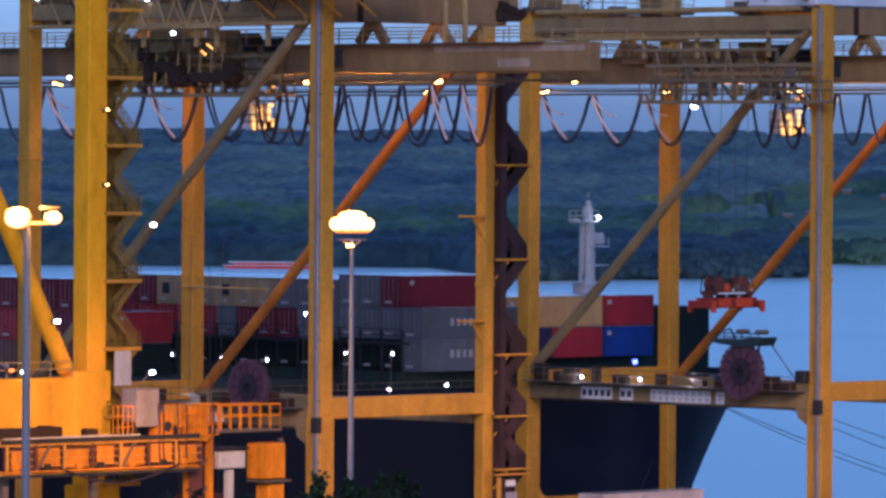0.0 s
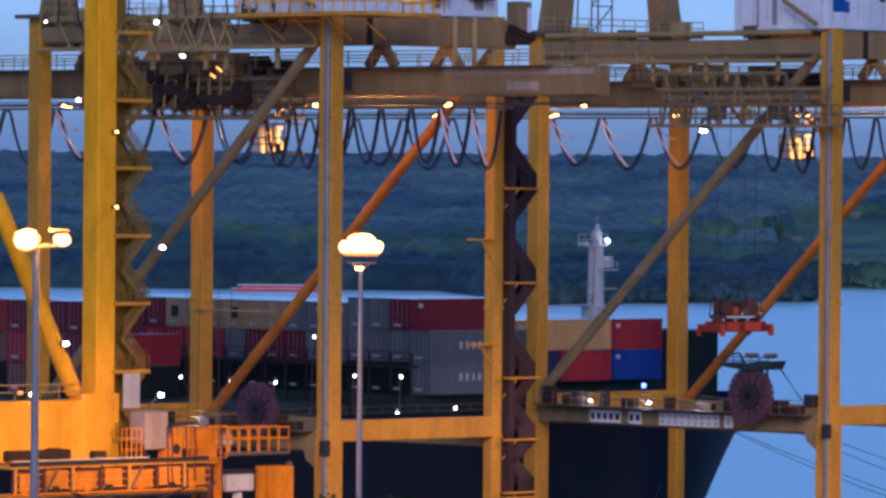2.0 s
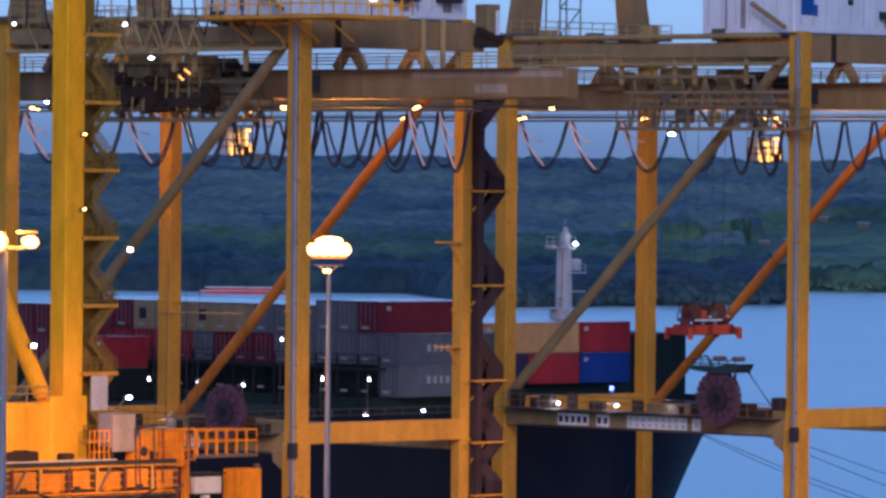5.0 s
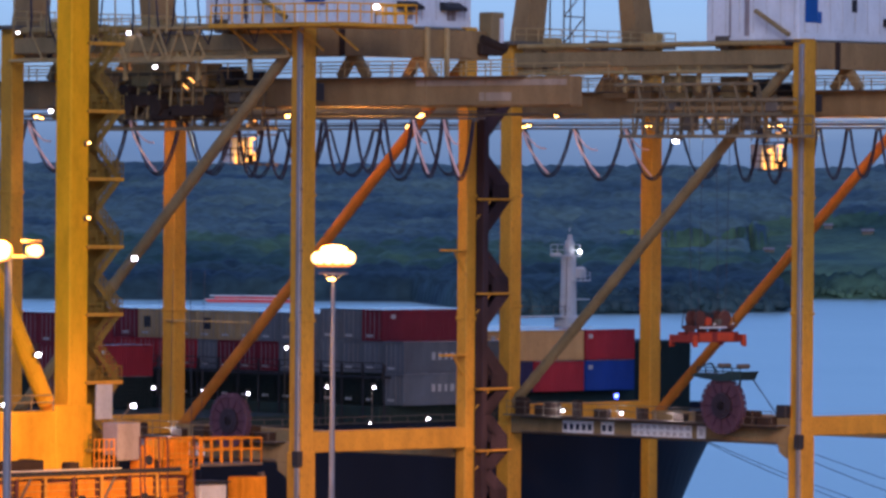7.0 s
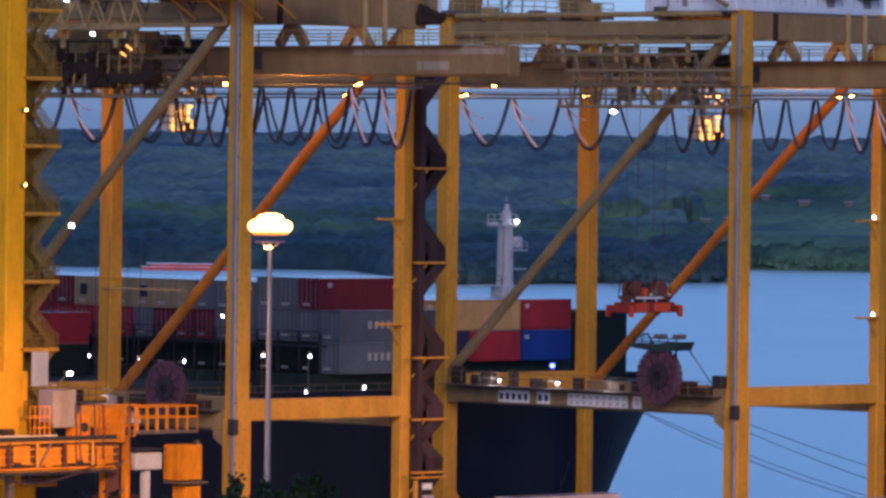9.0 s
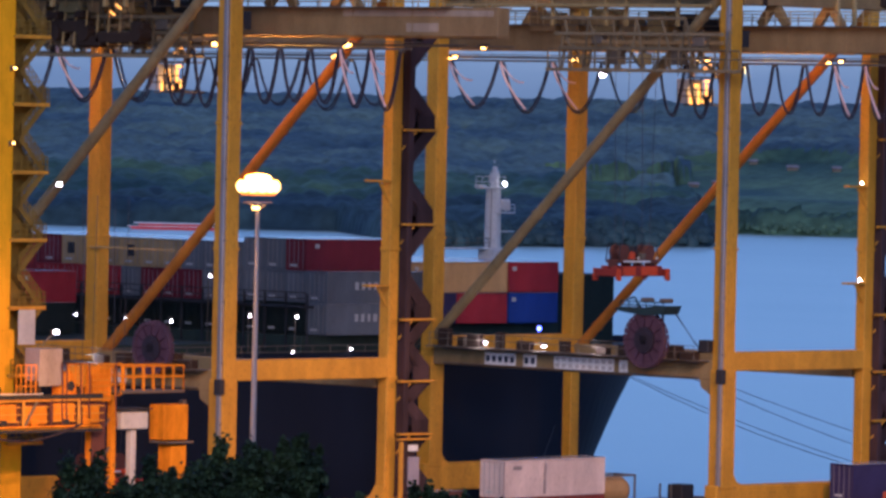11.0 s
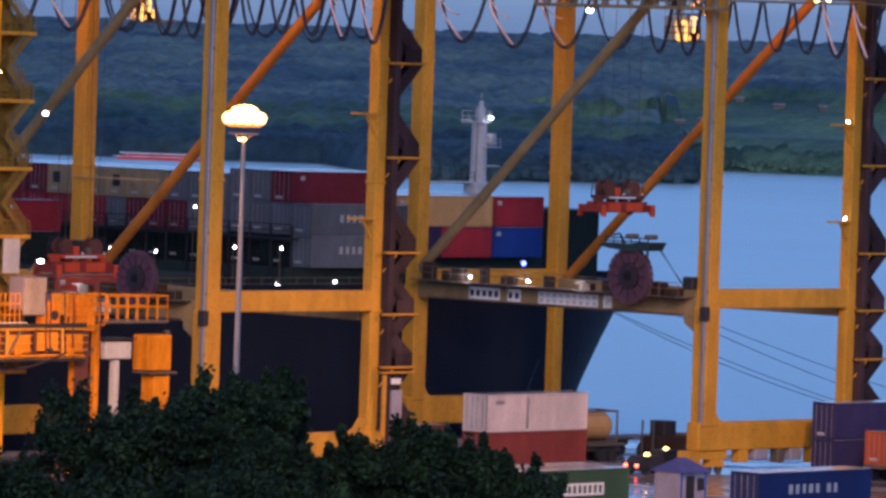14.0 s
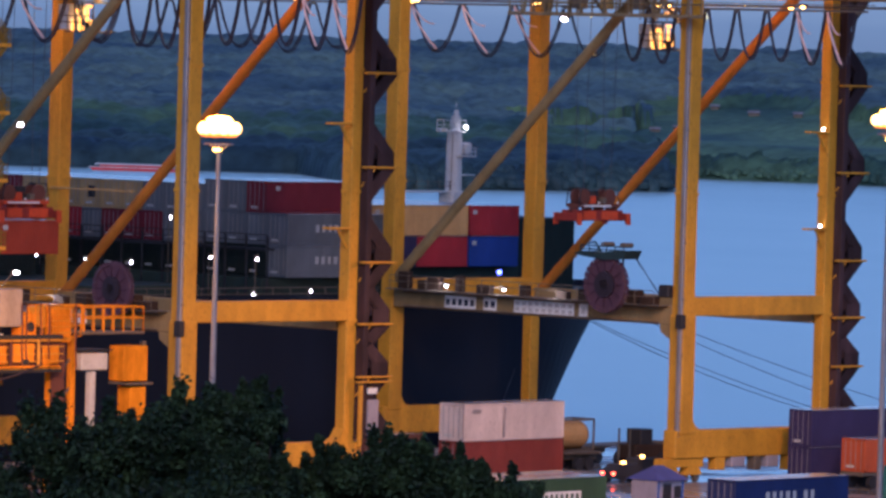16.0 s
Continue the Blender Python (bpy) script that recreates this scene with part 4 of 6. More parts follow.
def trolley(at, label, out=0.0):
    """out: how far its side deck is carried past the crane's side frame."""
    top = thing("crane_trolley", label, "trolley", "crane trolleys", at=at)
    s = Shape()
    for x in (-2.3, 2.3):
        s.box((x, 0, 0.0), (0.7, 9.0, 0.9))
    for y in (-4, -1.3, 1.3, 4):
        s.box((0, y, 0.0), (4.6, 0.6, 0.8))
    part("trolley_frame", s, trolley_paint, top)
    part("hoist_drum", Shape().tube((-1.8, 1.5, 0.9), (1.8, 1.5, 0.9), 0.6, 16).box((0, -2.0, 0.9), (2.4, 1.8, 1.0)), dark_grille, top)
    part("trolley_deck", Shape().box((-4.6, -1.4, -2.6), (1.5, 19.6, 0.26)), lattice_olive, top)
    for x in (-5.3, -3.9):
        part("deck_rail", railing((x, -11.0, -2.5), (x, 8.2, -2.5), 1.5, 1.3, 0.07), lattice_olive, top)
    for z, y0, y1 in ((-0.9, -8.5, 7.5), (0.25, -10.0, 8.0), (1.5, -6.0, 9.5)):
        part("lattice_chord", Shape().box((-4.75, (y0 + y1) / 2, z), (0.3, y1 - y0, 0.26), cut=0.04), lattice_olive, top)
    for k in range(13):
        y = -8.3 + k * 1.3
        part("lattice_bar", Shape().beam((-4.75, y, -2.5 if k % 3 else -0.9), (-4.75, y + (0.9 if k % 2 else -0.3), 1.4 if k % 4 else 0.2), 0.16, 0.16), lattice_olive, top)
    for y, z, w, h_ in ((-5.2, -1.6, 1.2, 1.1), (-1.5, -1.7, 0.9, 0.9), (1.6, -1.5, 1.5, 1.3), (5.0, -1.8, 0.8, 0.8), (3.4, -0.2, 1.1, 0.7), (-7.4, -0.3, 1.3, 0.8)):
        part("control_box", Shape().box((-4.4, y, z), (0.7, w, h_), cut=0.05), dull_steel if w > 1 else trolley_paint, top)
    for k in range(7):
        y = -10.1 + k * 2.9
        part("deck_hanger", Shape().beam((-4.6, y, -2.5), (-4.0, y, 0.6), 0.2, 0.2), lattice_olive, top)
        if k % 2:
            part("deck_brace", Shape().beam((-4.6, y, -2.5), (-4.6, y + 2.6, 0.3), 0.2, 0.2), lattice_olive, top)
    part("deck_edge", Shape().box((-4.6, -1.4, -0.4), (0.25, 17.0, 0.3)), girder_paint, top)
    for y, w, h_ in ((-3.4, 2.2, 1.7), (0.0, 1.5, 1.2), (2.6, 2.6, 1.9), (6.2, 1.8, 1.3), (9.2, 2.8, 1.6)):
        part("machinery_box", Shape().box((-4.0, y, 0.5 + h_ / 2), (1.6, w, h_), cut=0.08), trolley_paint if h_ > 1.6 else girder_paint, top, "dull ochre machinery cabinet")
    part("cable_drum", Shape().tube((-4.0, -7.0, 1.3), (-4.0, -5.4, 1.3), 0.7, 16), dark_grille, top)
    part("cable_drum", Shape().tube((-3.8, -9.6, 1.1), (-3.8, -8.0, 1.1), 0.55, 16), dark_grille, top)
    part("top_rail", railing((-4.9, -4.5, 1.0), (-4.9, 10.5, 1.0), 1.2, 1.5, 0.05), rail_steel, top)
    cab = part("operator_cab", Shape().box((-1.6, -4.2, -4.1), (1.9, 1.2, 1.9), cut=0.06), white_panel, top, "white operator cab with amber-lit glazing")
    part("cab_floor", Shape().box((-1.6, -6.1, -5.2), (2.0, 3.4, 0.12)), dull_steel, cab)
    part("cab_roof", Shape().box((-1.6, -6.1, -3.0), (2.0, 3.0, 0.12)), dull_steel, cab)
    for y, z, w, h_ in ((-5.15, -4.75, 0.3, 0.8), (-5.6, -3.65, 0.5, 0.2), (-5.95, -4.5, 0.24, 1.3), (-6.35, -4.9, 0.4, 0.3), (-6.7, -4.0, 0.2, 1.0), (-7.15, -4.6, 0.26, 0.6)):
        part("lit_pane", Shape().box((-2.4, y, z), (0.1, w, h_), cut=0.03), cab_glow, cab, "amber-lit window pane")
    for y in (-5.4, -6.2, -7.4):
        part("cab_post", Shape().box((-2.5, y, -4.1), (0.1, 0.1, 2.2)), motor_black, cab)
    part("cab_seat", Shape().box((-2.2, -6.5, -4.75), (0.5, 0.5, 0.8), cut=0.1), motor_black, cab)
    part("cab_light", Shape().ball((-1.6, -6.0, -3.3), 0.25, 10, 0.5), cab_glow, cab, "glowing amber cab light")
    part("cab_light", Shape().ball((-2.2, -6.3, -2.3), 0.2, 10, 0.7), cab_glow, cab, "glowing amber lamp")
    part("cab_light", Shape().ball((-2.2, -6.9, -1.9), 0.16, 10, 0.7), cab_glow, cab, "glowing amber lamp")
    part("cab_hanger", Shape().beam((-1.6, -4.4, -3.0), (-1.6, -4.4, 0), 0.3, 0.3), dull_steel, top)
    part("cab_hanger", Shape().beam((-1.6, -7.0, -3.0), (-1.6, -4.4, 0), 0.3, 0.3), dull_steel, top)
    part("cab_rail", railing((-2.7, -7.7, -5.1), (-2.7, -3.9, -5.1), step=0.9), dull_steel, top)
    part("cab_rail", railing((-2.7, -7.7, -2.9), (-2.7, -3.9, -2.9), step=0.9), dull_steel, top)
    lamp = part("work_lamp", Shape().box((-5.2, 2.2, -2.8), (0.5, 0.7, 0.3)), dull_steel, top)
    part("lens", Shape().ball((-5.3, 2.2, -3.0), 0.28, 10, 0.6), white_glow, lamp, "glowing white lamp glass")
    for ob in top.children:
        if ob.name.split(".")[0] in ("trolley_deck", "deck_rail", "lattice_chord", "lattice_bar", "control_box", "deck_hanger", "deck_brace", "deck_edge", "work_lamp"):
            ob.location = (-out, -out * 0.985, 0)
    return top


def spreader(at, rope, label, head):
    """A container spreader with its headblock and hoist ropes; its origin is the middle of its underside."""
    top = thing("container_spreader", label, "spreader", "container spreaders", at=at)
    s = Shape()
    for y in (-0.55, 0.55):
        s.box((0, y, 0.5), (5.6, 0.45, 0.85))
    for x in (-2.9, 2.9):
        s.box((x, 0, 0.4), (0.4, 2.5, 0.6))
        for y in (-1.15, 1.15):
            s.box((x, y, 0.15), (0.35, 0.25, 0.5))
    part("spreader_frame", s, spreader_red, top)
    for x, w in ((-1.15, 1.5), (1.25, 1.9)):
        part("side_panel", Shape().box((x, -0.8, 0.5), (w, 0.06, 0.7), cut=0.02), spreader_orange, top, "bright orange side panel")
    for x in (-2.9, 2.9):
        for y in (-1.3, 1.3):
            part("flipper", Shape().prism([(x - 0.25, -0.25), (x + 0.25, -0.25), (x + 0.2, 0.7), (x - 0.2, 0.7)], "y", y - 0.06, y + 0.06), spreader_orange, top)
    s = Shape()
    for y in (-0.7, 0.7):
        s.box((0, y, 1.3), (4.6, 0.18, 0.3))
    for x in (-2.2, -0.7, 0.7, 2.2):
        s.box((x, 0, 1.3), (0.2, 1.5, 0.3)).box((x, 0.0, 1.0), (0.3, 0.9, 0.4))
    hb = part("headblock", s, head, top, "headblock with rope sheaves")
    for x in (-1.5, 1.5):
        for y in (-0.45, 0.45):
            part("sheave", Shape().tube((x, y - 0.12, 2.0), (x, y + 0.12, 2.0), 0.62, 18).tube((x, y - 0.16, 2.0), (x, y + 0.16, 2.0), 0.2, 10), rust_roof, hb, "rusty rope sheave")
            part("sheave_plate", Shape().prism([(x - 0.45, 1.4), (x + 0.45, 1.4), (x + 0.18, 2.5), (x - 0.18, 2.5)], "y", y + 0.17, y + 0.23), dark_grille, hb)
    part("cable_basket", Shape().tube((0, 0.2, 1.45), (0, 0.2, 2.5), 0.5, 12, 0.62), dark_grille, hb)
    for x in (-2.35, 2.35):
        part("sheave_guard", Shape().beam((x, -0.7, 1.4), (x * 0.9, -0.7, 2.7), 0.08, 0.08).beam((x, 0.7, 1.4), (x * 0.9, 0.7, 2.7), 0.08, 0.08).beam((x * 0.9, -0.7, 2.7), (x * 0.9, 0.7, 2.7), 0.08, 0.08).beam((x * 0.9, 0, 2.7), (x * 0.4, 0, 2.75), 0.08, 0.08), dark_grille, hb)
    part("lamp_bar", Shape().box((-0.3, -0.85, 1.28), (3.2, 0.08, 0.14)), white_panel, hb)
    part("hydraulic_unit", Shape().box((-0.6, -0.45, 1.75), (0.6, 0.5, 0.6), cut=0.05), spreader_orange, hb)
    part("hydraulic_unit", Shape().box((0.75, -0.4, 1.7), (0.5, 0.5, 0.5), cut=0.05), dull_steel, hb)
    # white paint in place of small glints on the headblock
    for x in (-0.2, 2.0):
        part("white_glint", Shape().ball((x, -0.9, 1.55), 0.1, 8), sign_white, hb, "white painted ball as a small glint")
    for x in (-1.6, 1.6):
        for y in (-0.4, 0.4):
            part("hoist_rope", Shape().tube((x, y, 2.1), (x, y * 2, rope), 0.025, 5), black_cable, top)
    return top


glass = bpy.data.materials.new("cab_glass")
glass.use_nodes = True
gb = glass.node_tree.nodes["Principled BSDF"]
gb.inputs["Base Color"].default_value = (0.8, 0.85, 0.9, 1)
gb.inputs["Transmission Weight"].default_value, gb.inputs["Roughness"].default_value = 1.0, 0.05

crane_b = quay_crane(pose(-0.5, 0, 0), "tall ochre steel quay crane with white machinery house, beside the bow")
crane_a = copy_thing(crane_b, pose(-54.0, 0, 0))
tagged(crane_a, "tall ochre steel quay crane with a white machinery house, amidships")
for y, z in ((30.3, 43.5), (17.9, 43.3), (15.0, 40.8), (26.6, 37.6)):
    lamp = part("frame_lamp", Shape().box((-0.75, y, z + 0.3), (0.5, 0.4, 0.2)).beam((-0.6, y, z + 0.3), (-0.2, y, z - 0.6 if z > 41 else z + 1.6), 0.12, 0.12), dull_steel, crane_a)
    part("lens", Shape().ball((-0.85, y, z), 0.18, 10, 0.55), white_glow, lamp, "glowing white floodlight")
lamp = part("house_lamp", Shape().beam((0.5, -6.8, 43.7), (0.5, -6.8, 44.9), 0.1, 0.1), dull_steel, crane_a)
part("lens", Shape().ball((0.5, -6.9, 44.9), 0.22, 10, 0.7), white_glow, lamp, "glowing white lamp glass")
part("access_arm", Shape().box((CW - 0.7, 27.4, 21.7), (0.3, 9.4, 0.12)), rail_steel, crane_a, "thin pale access arm")
for y in (0.6, 5.0, 9.5, 14.0, 18.5, 23.0, 27.5):
    part("pipe_rack", Shape().box((-0.9, y + 2.0, 41.4), (0.25, 3.6, 0.2)).beam((-0.9, y, 41.4), (-0.9, y + 1.6, 43.9), 0.12, 0.12), rail_steel, crane_a)
for y in (3.0, 8.0, 12.5, 20.5, 24.5):
    part("hanging_cable", Shape().hose([(-1.1, y, 46.5), (-1.1, y + 0.3, 44.0), (-1.1, y + 1.0, 42.4), (-1.1, y + 1.9, 43.6), (-1.1, y + 2.2, 46.0)], 0.07), black_cable, crane_a)
for k in range(14):
    y = 9.6 + k * 1.15
    part("frame_lattice", Shape().beam((-1.3, y, 41.2 if k % 2 else 43.6), (-1.3, y + 1.15, 43.6 if k % 2 else 41.2), 0.13, 0.13), rail_steel, crane_a)
for z in (41.2, 43.6):
    part("lattice_chord", Shape().box((-1.3, 17.6, z), (0.2, 16.4, 0.18), cut=0.03), rail_steel, crane_a)
for k in range(11):
    y = 11.0 + k * 1.9
    part("hose_drop", Shape().hose([(-1.5, y, 49.5), (-1.5, y + 0.15, 46.5), (-1.5, y + 0.1 * (k % 3), 44.5), (-1.5, y + 0.2, 43.2)], 0.06 + 0.02 * (k % 2)), (black_cable, trolley_paint, dull_steel)[k % 3], crane_a)
part("upper_rail", railing((-0.6, 8.0, 43.2), (-0.6, 31.0, 43.2), 1.2, 1.4, 0.05), rail_steel, crane_a)
for ob in crane_a.children:
    if ob.name.startswith("cable_reel"):
        ob.matrix_basis = Matrix.Translation((-0.22, -0.5, 1.5)) @ Matrix.Diagonal((0.9, 0.9, 0.9, 1))
for z in (19.8, 27.5):
    part("bracket_lamp", Shape().ball((CW - 1.2, -0.5, z + 0.28), 0.11, 10), white_glow, crane_b, "small glowing lamp")
part("notice_plate", Shape().box((18.1, -1.32, 7.85), (1.0, 0.06, 0.45), cut=0.02), sign_white, crane_a, "white notice plate")
part("meter_panel", Shape().box((18.25, -1.25, 6.1), (1.1, 0.2, 2.2), cut=0.05), hut_wall, crane_a, "pale meter cabinet on the stair")
part("stair_post", Shape().box((17.0, -1.2, 6.0), (0.3, 0.3, 4.6), cut=0.05).box((18.3, -1.3, 8.5), (3.6, 0.4, 0.14), cut=0.03), crane_paint, crane_a)
house_walkway(crane_a)
part("faded_patch", Shape().box((4.385, -14.5, 39.55), (0.02, 15.0, 0.42), cut=0.005), faded_tan, crane_a, "faded pale strip on the girder")
part("faded_patch", Shape().box((4.385, -15.0, 38.55), (0.02, 3.2, 0.6), cut=0.005), faded_tan, crane_a, "faded pale patch on the girder")
cable_guide(crane_b)
trolley_b = trolley(pose(8.0, 14.7, 38.9), "grey crane trolley with a lit operator cab under the girder", 5.6)
trolley_a = trolley(pose(-45.7, 18.6, 38.9), "grey crane trolley with a lit cab, running out along the girder")
for y, z, w, h_ in ((1.6, -0.5, 4.6, 1.0), (-4.2, -1.3, 5.0, 0.9), (-1.0, -1.6, 2.6, 0.8), (3.2, 0.3, 1.2, 0.7), (0.2, 0.4, 0.9, 0.6), (-6.2, -0.5, 1.4, 0.8)):
    part("motor_housing", Shape().box((-5.7, y, z), (1.0, w, h_), cut=0.15), motor_black, trolley_a, "dark hoist motor housing")
for y in (-0.6, 2.6, -6.4):
    part("motor_drum", Shape().tube((-6.4, y, -1.0), (-5.2, y, -1.0), 0.6, 16), motor_black, trolley_a)
for y, z in ((-3.4, 0.55), (-4.1, 1.0)):
    part("amber_lamp", Shape().beam((-6.0, y - 0.3, z - 0.2), (-6.0, y + 0.3, z + 0.15), 0.1, 0.11), cab_glow, trolley_a, "glowing amber lamp")
for k in range(9):
    part("rope_guide", Shape().beam((-6.1, 4.4 - k * 1.25, -1.9), (-6.1, 4.0 - k * 1.2, 0.9 - 0.2 * (k % 3)), 0.12, 0.12), trolley_paint, trolley_a)
for ob in trolley_a.children:
    if ob.name.startswith("work_lamp"):
        ob.location = (0, 0.7, 2.0)
spreader_b = spreader(pose(8.45, 18.3, 19.7), 18.5, "idle orange container spreader hanging over the ship's bow", rust_roof)
spreader_a = spreader(pose(-45.7, 24.2, 15.8), 22.0, "orange container spreader carrying a red container", spreader_orange)
load = container(FOOT20, 2.59, "orange red", pose(-48.73, 22.98, 13.2), "hanging from a crane spreader", "ws")


# ---- yellow crane ----
def yellow_crane():
    top = thing("gantry_crane", "bright yellow steel gantry crane lit by sodium lamps", "crane", at=pose(-76.0, 0, 0))
    part("leg", Shape().box((0, 0, 30.0), (1.7, 1.6, 52.0), cut=0.08).box((-0.4, 0, 14.6), (3.4, 1.7, 4.6), cut=0.1), bright_yellow, top)
    part("leg_foot", Shape().box((0.3, 0, 5.5), (3.6, 1.8, 7.0), cut=0.1), bright_yellow, top)
    part("tie_beam", Shape().box((-11.0, 0, 14.4), (19.0, 1.6, 4.2), cut=0.08), bright_yellow, top)
    # second leg painted dull olive, standing in for lamplight that misses it
    part("leg", Shape().box((-20.5, 0, 29.0), (1.7, 1.6, 54.0), cut=0.08), frame_olive, top, "leg in dull paint in place of missing lamplight")
    part("brace", Shape().tube((-2.2, 0, 17.0), (-9.5, 0, 30.5), 0.6, 14), bright_yellow, top)
    part("sill_beam", Shape().box((-10, 0, 2.6), (24.0, 1.6, 2.4), cut=0.08), bright_yellow, top)
    part("upper_beam", Shape().box((-10, 0, 53.0), (22.0, 1.6, 2.6), cut=0.08), bright_yellow, top)
    for x in (-20.5, 0):
        bogie = part("bogie", Shape().box((x, 0, 1.1), (5.0, 1.0, 0.9)), bright_yellow, top)
        for k in (-1.8, -0.6, 0.6, 1.8):
            part("wheel", Shape().tube((x + k, -0.15, 0.35), (x + k, 0.15, 0.35), 0.35, 14), dull_steel, bogie)
    stair_tower(top, 0.8, -0.4, [9.0 + 4.7 * i for i in range(8)], yellow_mesh, 1.9, 0.9, True)
    part("beam_rail", railing((-20, -0.7, 16.5), (-2.2, -0.7, 16.5)), rail_steel, top)
    for x, z, m in ((0.6, 35.0, amber_glow), (0.6, 29.8, amber_glow), (-8.0, 17.1, lamp_glow), (-6.9, 17.0, white_glow), (-3.9, 20.4, white_glow), (4.9, 16.7, white_glow), (4.9, 27.0, white_glow)):
        lamp = part("leg_lamp", Shape().box((x, -0.85, z), (0.5, 0.3, 0.3)).beam((x, -0.9, z), (x + (0.6 if x < -2 else -0.6), -0.4, z - 0.8), 0.1, 0.1), dull_steel, top)
        part("lens", Shape().box((x, -1.08, z), (0.18, 0.14, 0.14) if m is amber_glow else (0.4, 0.14, 0.24), cut=0.05), m, lamp, "glowing lamp glass")
    return top


def service_platform():
    """The lower gallery on the land side of the yellow crane."""
    top = thing("service_platform", "orange-lit steel service gallery with cabinets, beside the yellow crane", "platform")
    y = -5.0
    s = Shape().box((-80.2, y, 12.3), (18.0, 2.2, 0.25)).box((-80.2, y, 10.3), (18.0, 2.2, 0.25))
    part("gallery_deck", s, crane_paint, top)
    for i in range(7):
        x = -88.6 + i * 2.55
        part("infill_panel", Shape().box((x + 1.2, y - 0.95, 11.4 if i % 2 else 11.25), (2.0 if i % 3 else 1.5, 0.08, 1.25)), gallery_orange, top)
        part("back_sheet", Shape().box((x + 1.2, y - 0.7, 11.3), (2.5, 0.05, 1.6)), rust_roof, top)
        part("gallery_post", Shape().box((x, y - 1.06, 11.3), (0.22, 0.14, 1.9)), rust_roof if i % 2 else crane_paint, top)
        part("panel_box", Shape().box((x + 0.7 + 0.3 * (i % 3), y - 1.08, 10.75), (0.55, 0.2, 0.4), cut=0.03), dark_grille if i % 2 else gallery_orange, top)
        if i % 3 == 1:
            part("diagonal", Shape().beam((x, y - 1.1, 10.4), (x + 1.2, y - 1.1, 12.2), 0.16, 0.16), dull_steel, top)
        for k in range(3):
            part("panel_rib", Shape().box((x + 1.2, y - 1.0, 10.8 + k * 0.5), (2.3, 0.1, 0.08)), crane_paint, top)
    part("pale_pipe", Shape().tube((-89.0, y - 1.25, 12.72), (-76.8, y - 1.25, 12.72), 0.035, 6), sign_white, top, "thin pale pipe along the gallery")
    part("cable_trough", Shape().box((-86.4, y - 0.7, 13.05), (5.6, 0.7, 0.75), cut=0.1), motor_black, top, "black cable trough")
    part("lower_pipe", Shape().tube((-89.0, y - 1.2, 10.45), (-71.5, y - 1.2, 10.45), 0.08, 8), gallery_orange, top)
    for x, h_ in ((-84.6, 1.0), (-80.6, 0.7), (-77.0, 1.1), (-73.4, 0.8)):
        part("gallery_motor", Shape().box((x, y - 0.3, 12.5 + h_ / 2), (1.1, 0.8, h_), cut=0.12), motor_black, top, "dark drive motor on the gallery")
    for x in (-74.9, -74.5, -73.2, -72.4, -69.9):
        part("cable_run", Shape().hose([(x, y - 1.0, 14.8), (x + 0.06, y - 1.05, 13.2), (x - 0.05, y - 1.1, 12.0), (x + 0.1, y - 1.1, 10.2)], 0.06), rust_roof, top)
    part("top_channel", Shape().box((-80.2, y - 1.14, 12.5), (18.0, 0.12, 0.3)), dark_grille, top)
    part("bottom_channel", Shape().box((-80.2, y - 1.14, 10.15), (18.0, 0.12, 0.22)), dark_grille, top)
    part("hand_rail", railing((-89, y - 1.0, 12.45), (-79.2, y - 1.0, 12.45), 0.3, 2.4), rail_steel, top)
    part("cabinet", Shape().box((-75.7, y, 14.5), (2.1, 1.6, 2.6), cut=0.06), grime_paint, top, "pale grey electrical cabinet")
    part("cabinet_door", Shape().box((-73.8, y + 4.0, 17.1), (1.5, 0.12, 2.5)), grey_panel, top, "pale grey access door")
    for x0, x1, z0 in ((-79.0, -77.2, 12.5), (-74.2, -71.6, 12.5), (-71.4, -69.3, 12.5)):
        for z in (0.0, 0.75, 1.5, 2.2):
            part("cage_bar", Shape().box(((x0 + x1) / 2, y - 0.9, z0 + z), (x1 - x0, 0.07, 0.07)), gallery_orange, top)
        n_ = 4
        for i in range(n_ + 1):
            part("cage_post", Shape().box((x0 + (x1 - x0) * i / n_, y - 0.9, z0 + 1.1), (0.08, 0.08, 2.2)), gallery_orange, top)
    part("end_panel", Shape().box((-72.85, y - 0.2, 13.8), (1.6, 0.12, 1.5), cut=0.03), crane_paint, top)
    part("cage_column", Shape().box((-70.85, y - 0.2, 13.3), (1.8, 0.9, 2.5), cut=0.06), gallery_orange, top)
    for k in range(6):
        part("column_rung", Shape().box((-70.85, y - 0.7, 12.3 + k * 0.42), (1.9, 0.06, 0.07)), crane_paint, top)
    part("ladder_shaft", Shape().box((-70.85, y - 0.1, 6.0), (1.2, 0.7, 12.0), cut=0.05), rust_roof, top, "rusty brown ladder shaft")
    part("winch_housing", Shape().prism([(-74.8, 12.5), (-73.5, 12.5), (-73.5, 13.5), (-73.8, 14.2), (-74.4, 14.2), (-74.8, 13.4)], "y", y - 0.8, y + 0.1), gallery_orange, top)
    part("winch_drum", Shape().tube((-74.0, y - 0.95, 13.2), (-74.0, y - 0.75, 13.2), 0.35, 14), dark_grille, top)
    for x in (-71.3, -69.3):
        part("support_leg", Shape().box((x, y, 6.2), (0.4, 0.5, 12.4)), gallery_orange, top)
    for i in range(6):
        z = 1 + i * 2.0
        part("leg_brace", Shape().beam((-71.3, y, z), (-69.3, y, z + 2.0), 0.15, 0.15), dull_steel, top)
    for x in (-88.0, -80.0):
        part("support_leg", Shape().box((x, y, 5.2), (0.5, 0.5, 10.2)), dull_steel, top)
